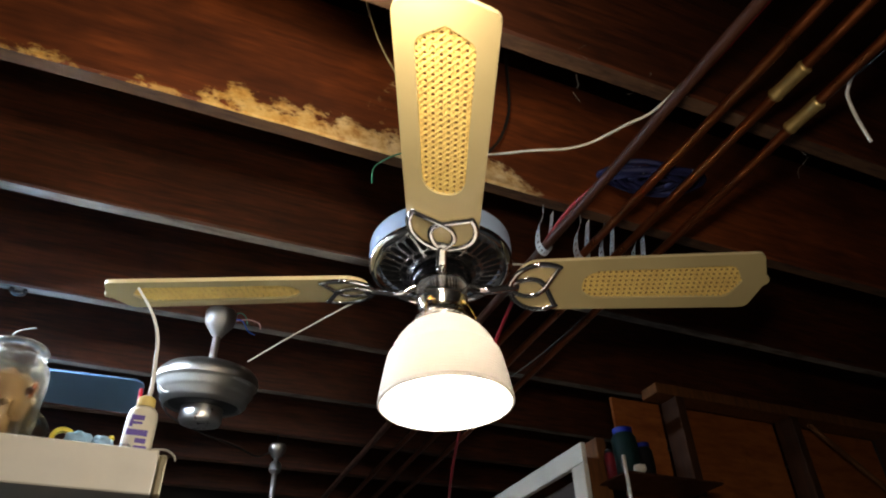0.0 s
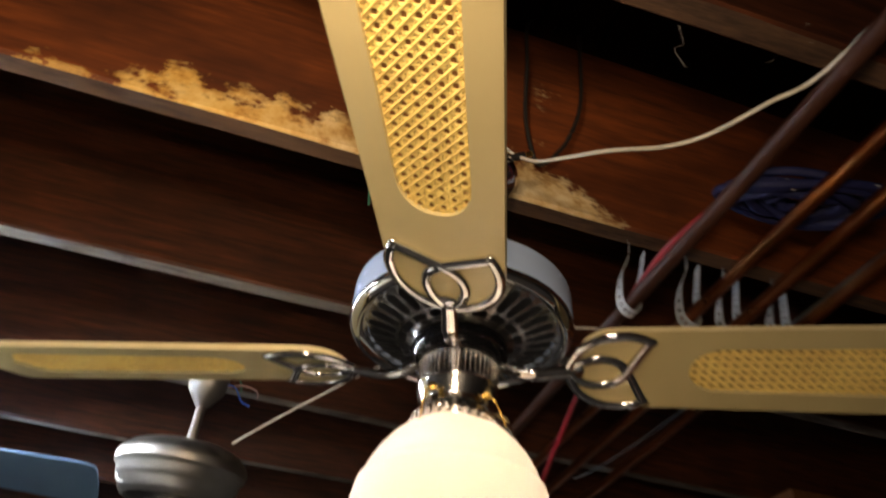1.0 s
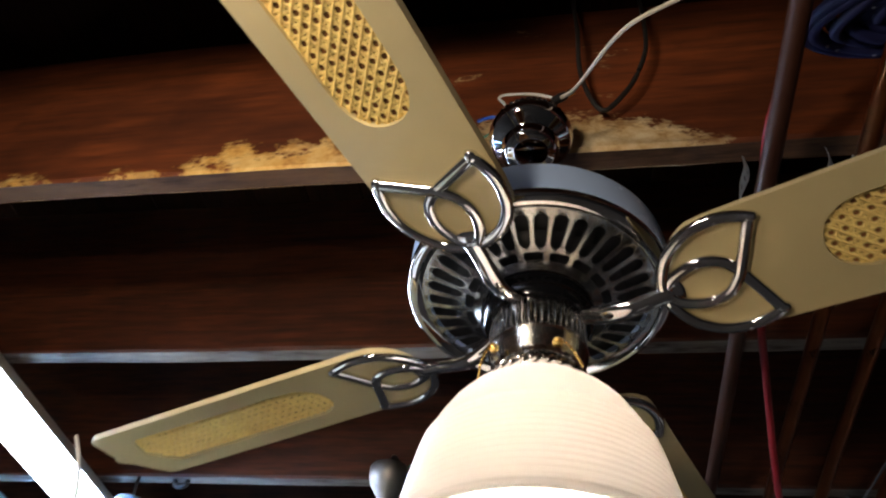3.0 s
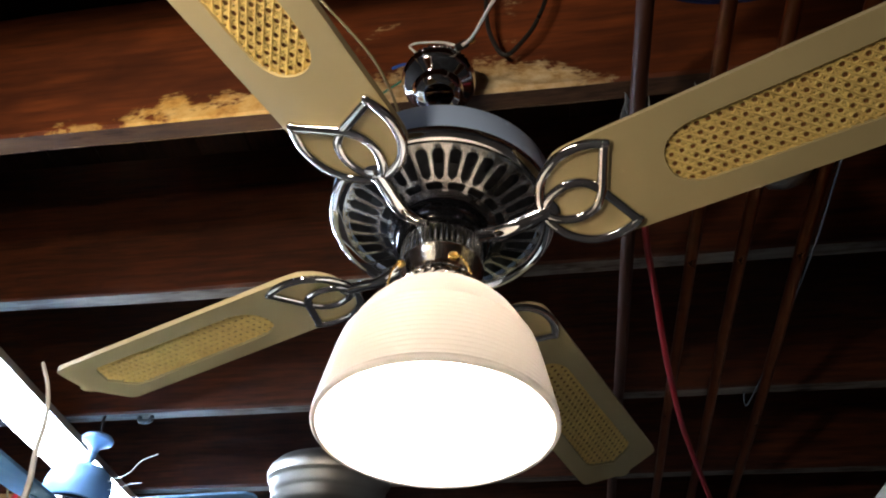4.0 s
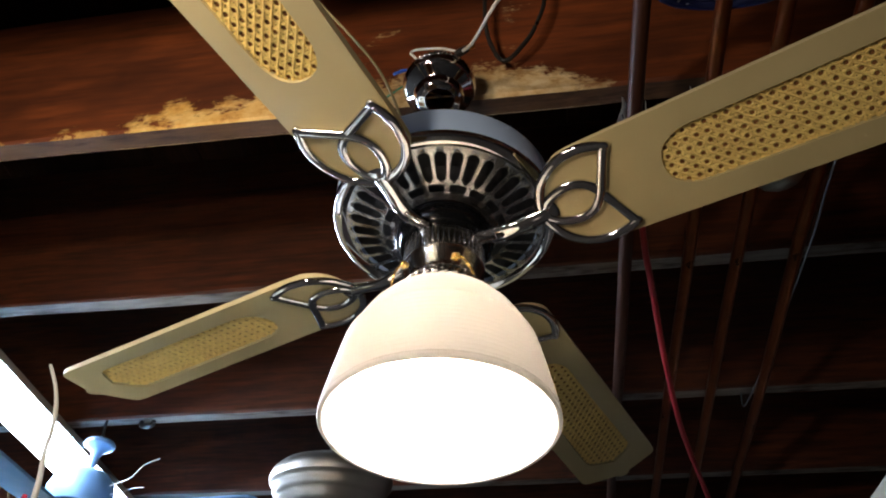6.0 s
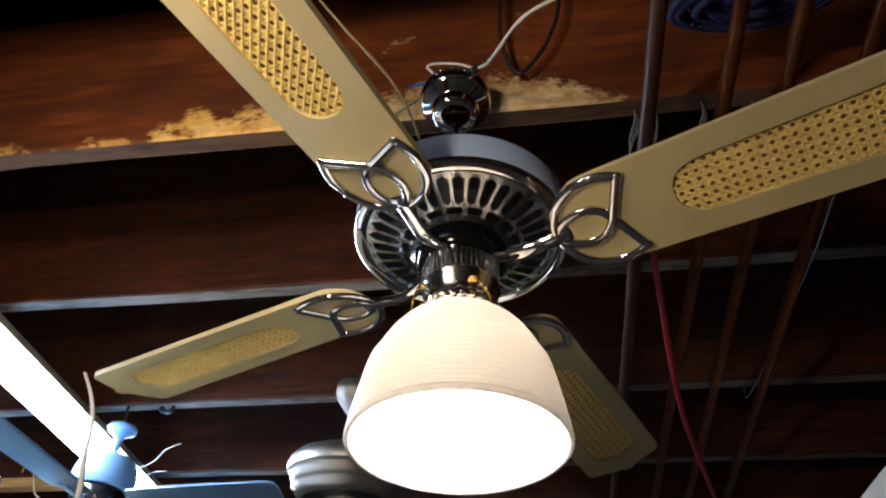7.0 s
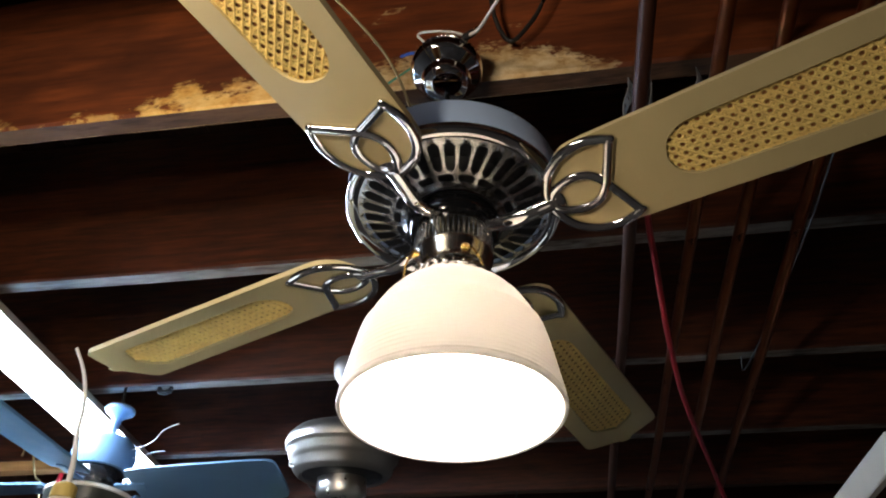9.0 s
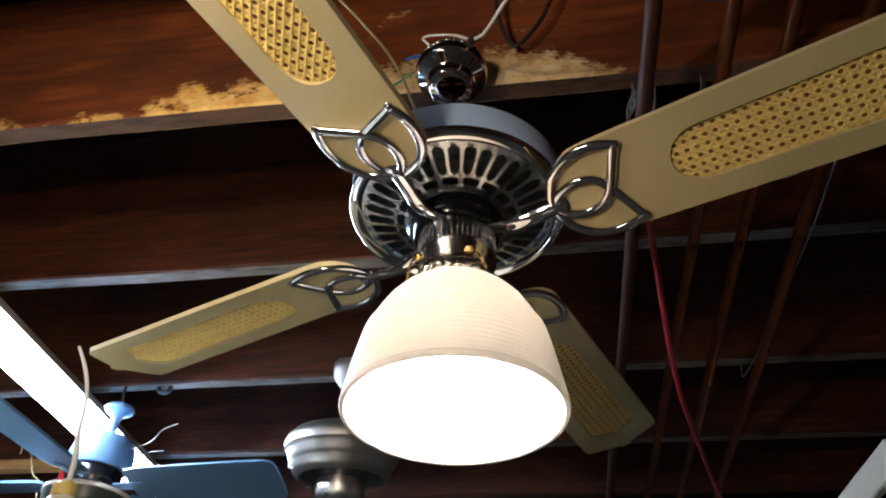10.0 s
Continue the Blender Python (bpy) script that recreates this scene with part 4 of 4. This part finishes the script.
part("body", oval([(0.0, 0.001), (0.024, 0.001), (0.0265, 0.004), (0.0270, 0.010), (0.0265, 0.066), (0.0245, 0.076), (0.018, 0.083), (0.013, 0.085), (0.0, 0.085)], 0.90, 0.62), BOTTLE, bot, "milky white plastic body", 40)
part("cap", lathe([(0.0, 0.083), (0.0145, 0.083), (0.015, 0.086), (0.0145, 0.098), (0.010, 0.102), (0.0, 0.102)], 24), CAP_YELLOW, bot, "yellow screw collar", 40)
part("spout", tube(smooth_path([(0.002, 0, 0.098), (0.002, -0.006, 0.130), (-0.002, -0.014, 0.165), (-0.006, -0.016, 0.200), (-0.016, -0.016, 0.232), (-0.034, -0.014, 0.266), (-0.060, -0.010, 0.302)], 8), 0.0040, 10, False, 1, 0.55), SPOUT, bot, "long bent white spout", 60)
part("spout_tip", tube([Vector((-0.011, 0, 0.094)), Vector((-0.013, 0, 0.108)), Vector((-0.013, 0, 0.116))], 0.004, 8, False, 1, 0.7), CAP_RED, bot, "red tip cover", 60)
for x0, x1, z0, z1 in ((-0.016, 0.004, 0.056, 0.064), (-0.017, -0.012, 0.044, 0.056), (-0.012, 0.002, 0.049, 0.053), (-0.019, 0.013, 0.030, 0.040), (-0.004, 0.013, 0.018, 0.026), (-0.004, 0.016, 0.006, 0.014)):
    part("label_bar", box((x0, -0.0172, z0), (x1, -0.0150, z1), 0.0005), INK, bot, "violet printed bar")

tape = thing("yellow_ring", pose(-0.615, SY + 0.035, SZ + 0.0185, 90, 0, 8), "yellow plastic ring standing on the shelf", "ring")
part("ring", lathe([(0.0115, -0.005), (0.018, -0.005), (0.0185, 0.0), (0.018, 0.005), (0.0115, 0.005), (0.011, 0.0)], 32, True), YELLOW, tape, smooth=50)
scr = thing("yellow_tool", pose(-0.565, SY + 0.045, SZ + 0.020, 0, -32, 0), "small yellow plastic tool leaning on clutter", "tool")
part("handle", moved(lathe([(0.0, -0.022), (0.004, -0.022), (0.0046, 0.0), (0.004, 0.026), (0.0, 0.027)], 12), pose(0, 0, 0, 0, 90, 0)), YELLOW, scr, smooth=40)


def lump(name, x, y, size, mat, label, category, seed, flat=0.7):
    bm = bmesh.new()
    bmesh.ops.create_icosphere(bm, subdivisions=3, radius=size)
    for v in bm.verts:
        v.co += v.co * 0.55 * noise.noise(v.co * (1.6 / size) + Vector((seed, seed * 2, 0)))
        v.co.z *= flat
    lo = min(v.co.z for v in bm.verts)
    ob = part(name, bm, mat, smooth=25)
    ob.location = (x, y, SZ - lo)
    return tagged(ob, label, category)


lump("plastic_bag", -0.590, SY + 0.03, 0.020, LIGHT_BLUE, "crumpled pale plastic bag of small parts", "plastic bag", 3)
lump("plastic_bag", -0.556, SY + 0.03, 0.017, LIGHT_BLUE, "crumpled pale blue plastic bag", "plastic bag", 9)
lump("crumpled_foil", -0.522, SY + 0.012, 0.009, NICKEL, "small scrap of crumpled silvery foil", "foil", 5)
lump("debris", -0.538, SY + 0.05, 0.008, RUST_FILL, "small brown lump of debris on the shelf", "debris", 7)
dish = thing("glass_dish", pose(-0.672, SY + 0.055, SZ + 0.034, 74, 0, 38), "clear glass lid leaning on the jar", "lid")
part("rim", lathe([(0.0, 0.0), (0.030, 0.001), (0.034, 0.005), (0.0345, 0.009), (0.032, 0.008), (0.0, 0.004)], 32), JAR_GLASS, dish, smooth=40)

# ---- partition with studs and a door ----
tagged(part("top_plate", box((1.16, 0.720, H + 0.258), (X1, 0.810, H + 0.298), 0.003), STUD), "orange-brown timber top plate over the studs", "timber", kind="structure")
for x in (0.855, 1.24, 1.80, 2.36):
    tagged(part("stud", box((x, 0.722, 0), (x + 0.04, 0.808, H + (0.257 if x > 1 else 0.05)), 0.003), SHADED_STUD if x > 1 else STUD), "brown timber wall stud in a partition", "stud", "studs of the partition", "structure")
for x0, x1 in ((1.02, 1.235), (1.285, 1.795), (1.845, 2.355), (2.405, X1)):
    tagged(part("panel", box((x0, 0.812, 0), (x1, 0.825, H + 0.257), 0.002), PLYWOOD), "orange-brown plywood sheet behind the studs", "plywood", "plywood of the partition", "structure")
tagged(part("brace", tube([Vector((1.86, 0.70, H + 0.22)), Vector((2.25, 0.70, H - 0.06))], 0.010, 8), STUD), "diagonal wooden lath across the studs", "timber", kind="structure")
door = thing("door_1", pose(0.762, 0, 0), "white painted door frame around a dark doorway", "door frame", kind="structure")
part("head_casing", box((-0.012, 0.660, H - 0.065), (0.008, 1.62, H + 0.000), 0.003), WHITE_PAINT, door)
part("side_casing", box((-0.012, 0.660, 0), (0.008, 0.728, H - 0.0655), 0.003), WHITE_PAINT, door)
part("side_casing", box((-0.012, 1.55, 0), (0.008, 1.62, H - 0.0655), 0.003), WHITE_PAINT, door)
part("jamb", box((0.009, 0.700, 0), (0.10, 0.720, H - 0.03), 0.002), STUD, door, "bare timber jamb")
# Dark panel added to stand for the unlit space in the doorway.
part("leaf", box((0.050, 0.742, 0.01), (0.085, 1.548, H - 0.07), 0.003), plain("doorway_shade_dark", (0.05, 0.035, 0.028), 0.5, 0, 0.3, 8, 0.2), door, "dark panel standing for the shade in the doorway")

# small shelf of cans on the partition
cans = thing("wall_shelf", pose(0, 0, H - 0.112), "narrow dark metal shelf fixed to the studs", "shelf")
part("board", box((0.83, 0.56, -0.006), (1.20, 0.720, 0.0), 0.001), IRON, cans)
part("upright", box((0.826, 0.556, -0.10), (0.834, 0.566, 0.045), 0.001), WHITE_PAINT, cans, "white painted upright")


def can(x, y, r, h, mat, capmat, label):
    ob = thing("can", pose(x, y, H - 0.112), label, "can", "cans on the wall shelf")
    part("body", lathe([(0.0, 0.0), (r, 0.0), (r, h * 0.8), (r * 0.75, h * 0.9), (0.0, h * 0.9)], 24), mat, ob, smooth=40)
    part("lid", lathe([(0.0, h * 0.88), (r * 0.78, h * 0.88), (r * 0.78, h), (0.0, h)], 24), capmat, ob, smooth=40)
    return ob


DARK_GREEN = plain("dark_green_tin", (0.008, 0.022, 0.02), 0.35)
COBALT = plain("blue_lid_plastic", (0.006, 0.016, 0.22), 0.35)
can(0.905, 0.64, 0.040, 0.165, DARK_GREEN, COBALT, "dark green can with a cobalt blue lid")
can(0.985, 0.655, 0.030, 0.13, BLACK, COBALT, "black can with a blue lid")
can(0.862, 0.67, 0.018, 0.10, plain("dark_red_tin", (0.14, 0.01, 0.015), 0.35), BLACK, "slim dark red can")
lump2 = part("white_ball", lathe([(0.0, 0.0), (0.012, 0.002), (0.02, 0.012), (0.018, 0.024), (0.0, 0.03)], 20), WHITE_PAINT, smooth=60)
lump2.location = (0.895, 0.575, H - 0.112)
tagged(lump2, "small white rounded cap on the wall shelf", "cap")

# loose nickel canopy lying on the pipes
cup = thing("loose_canopy", pose(0.500, 0.085, H + 0.196, 20, -14, 0), "loose brushed nickel fan canopy lying on the pipes", "canopy")
part("cup", lathe([(0.050, 0.026), (0.0515, 0.022), (0.046, 0.010), (0.040, 0.004), (0.034, -0.010), (0.020, -0.020), (0.008, -0.023), (0.0, -0.023), (0.0, -0.020), (0.018, -0.017), (0.032, -0.007), (0.044, 0.012), (0.048, 0.025)], 40), NICKEL, cup, smooth=40)

# cobwebs under the joist
web = thing("cobweb", pose(0, 0, 0), "dusty grey cobweb strands hanging between the joists", "cobweb", kind="stuff")
rng = random.Random(5)
bms = []
for k in range(9):
    x, y = rng.uniform(0.05, 0.75), rng.choice((-0.380, -0.420, -0.382))
    l = rng.uniform(0.02, 0.07)
    p = [Vector((x, y, JB - 0.001 + rng.uniform(0, 0.12)))]
    for j in range(4):
        p.append(p[-1] + Vector((rng.uniform(-0.02, 0.02), rng.uniform(-0.006, 0.012), -l / 4)))
    bms.append(tube(smooth_path(p, 3), rng.uniform(0.0002, 0.0005), 4))
part("strands", join(*bms), plain("cobweb_dust", (0.22, 0.20, 0.18), 0.9), web)

clip = thing("cable_clip", pose(-0.93, 0.872, JB), "small black cable clip under a joist", "cable clip")
part("loop", tube(smooth_path([(-0.016, 0, 0.002), (-0.014, 0, -0.010), (0.0, 0, -0.016), (0.016, 0, -0.011), (0.018, 0, 0.002)], 5), 0.007, 8), BLACK, clip, smooth=60)

# pale lath behind the shelf
tagged(part("lath", box((-2.55, 1.292, JB - 0.036), (-1.30, 1.334, JB - 0.001), 0.003), RAIL_WOOD), "pale orange timber lath nailed under a joist", "timber", kind="structure")

# pale cord hanging behind the blue fan
cable("pale_cord", [(-1.628, 1.262, JB - H + 0.002), (-1.624, 1.260, 0.387), (-1.553, 1.260, 0.250), (-1.522, 1.262, 0.221), (-1.502, 1.264, 0.161)], 0.0032, CORD, "pale yellowed cord hanging from a joist", "cord")
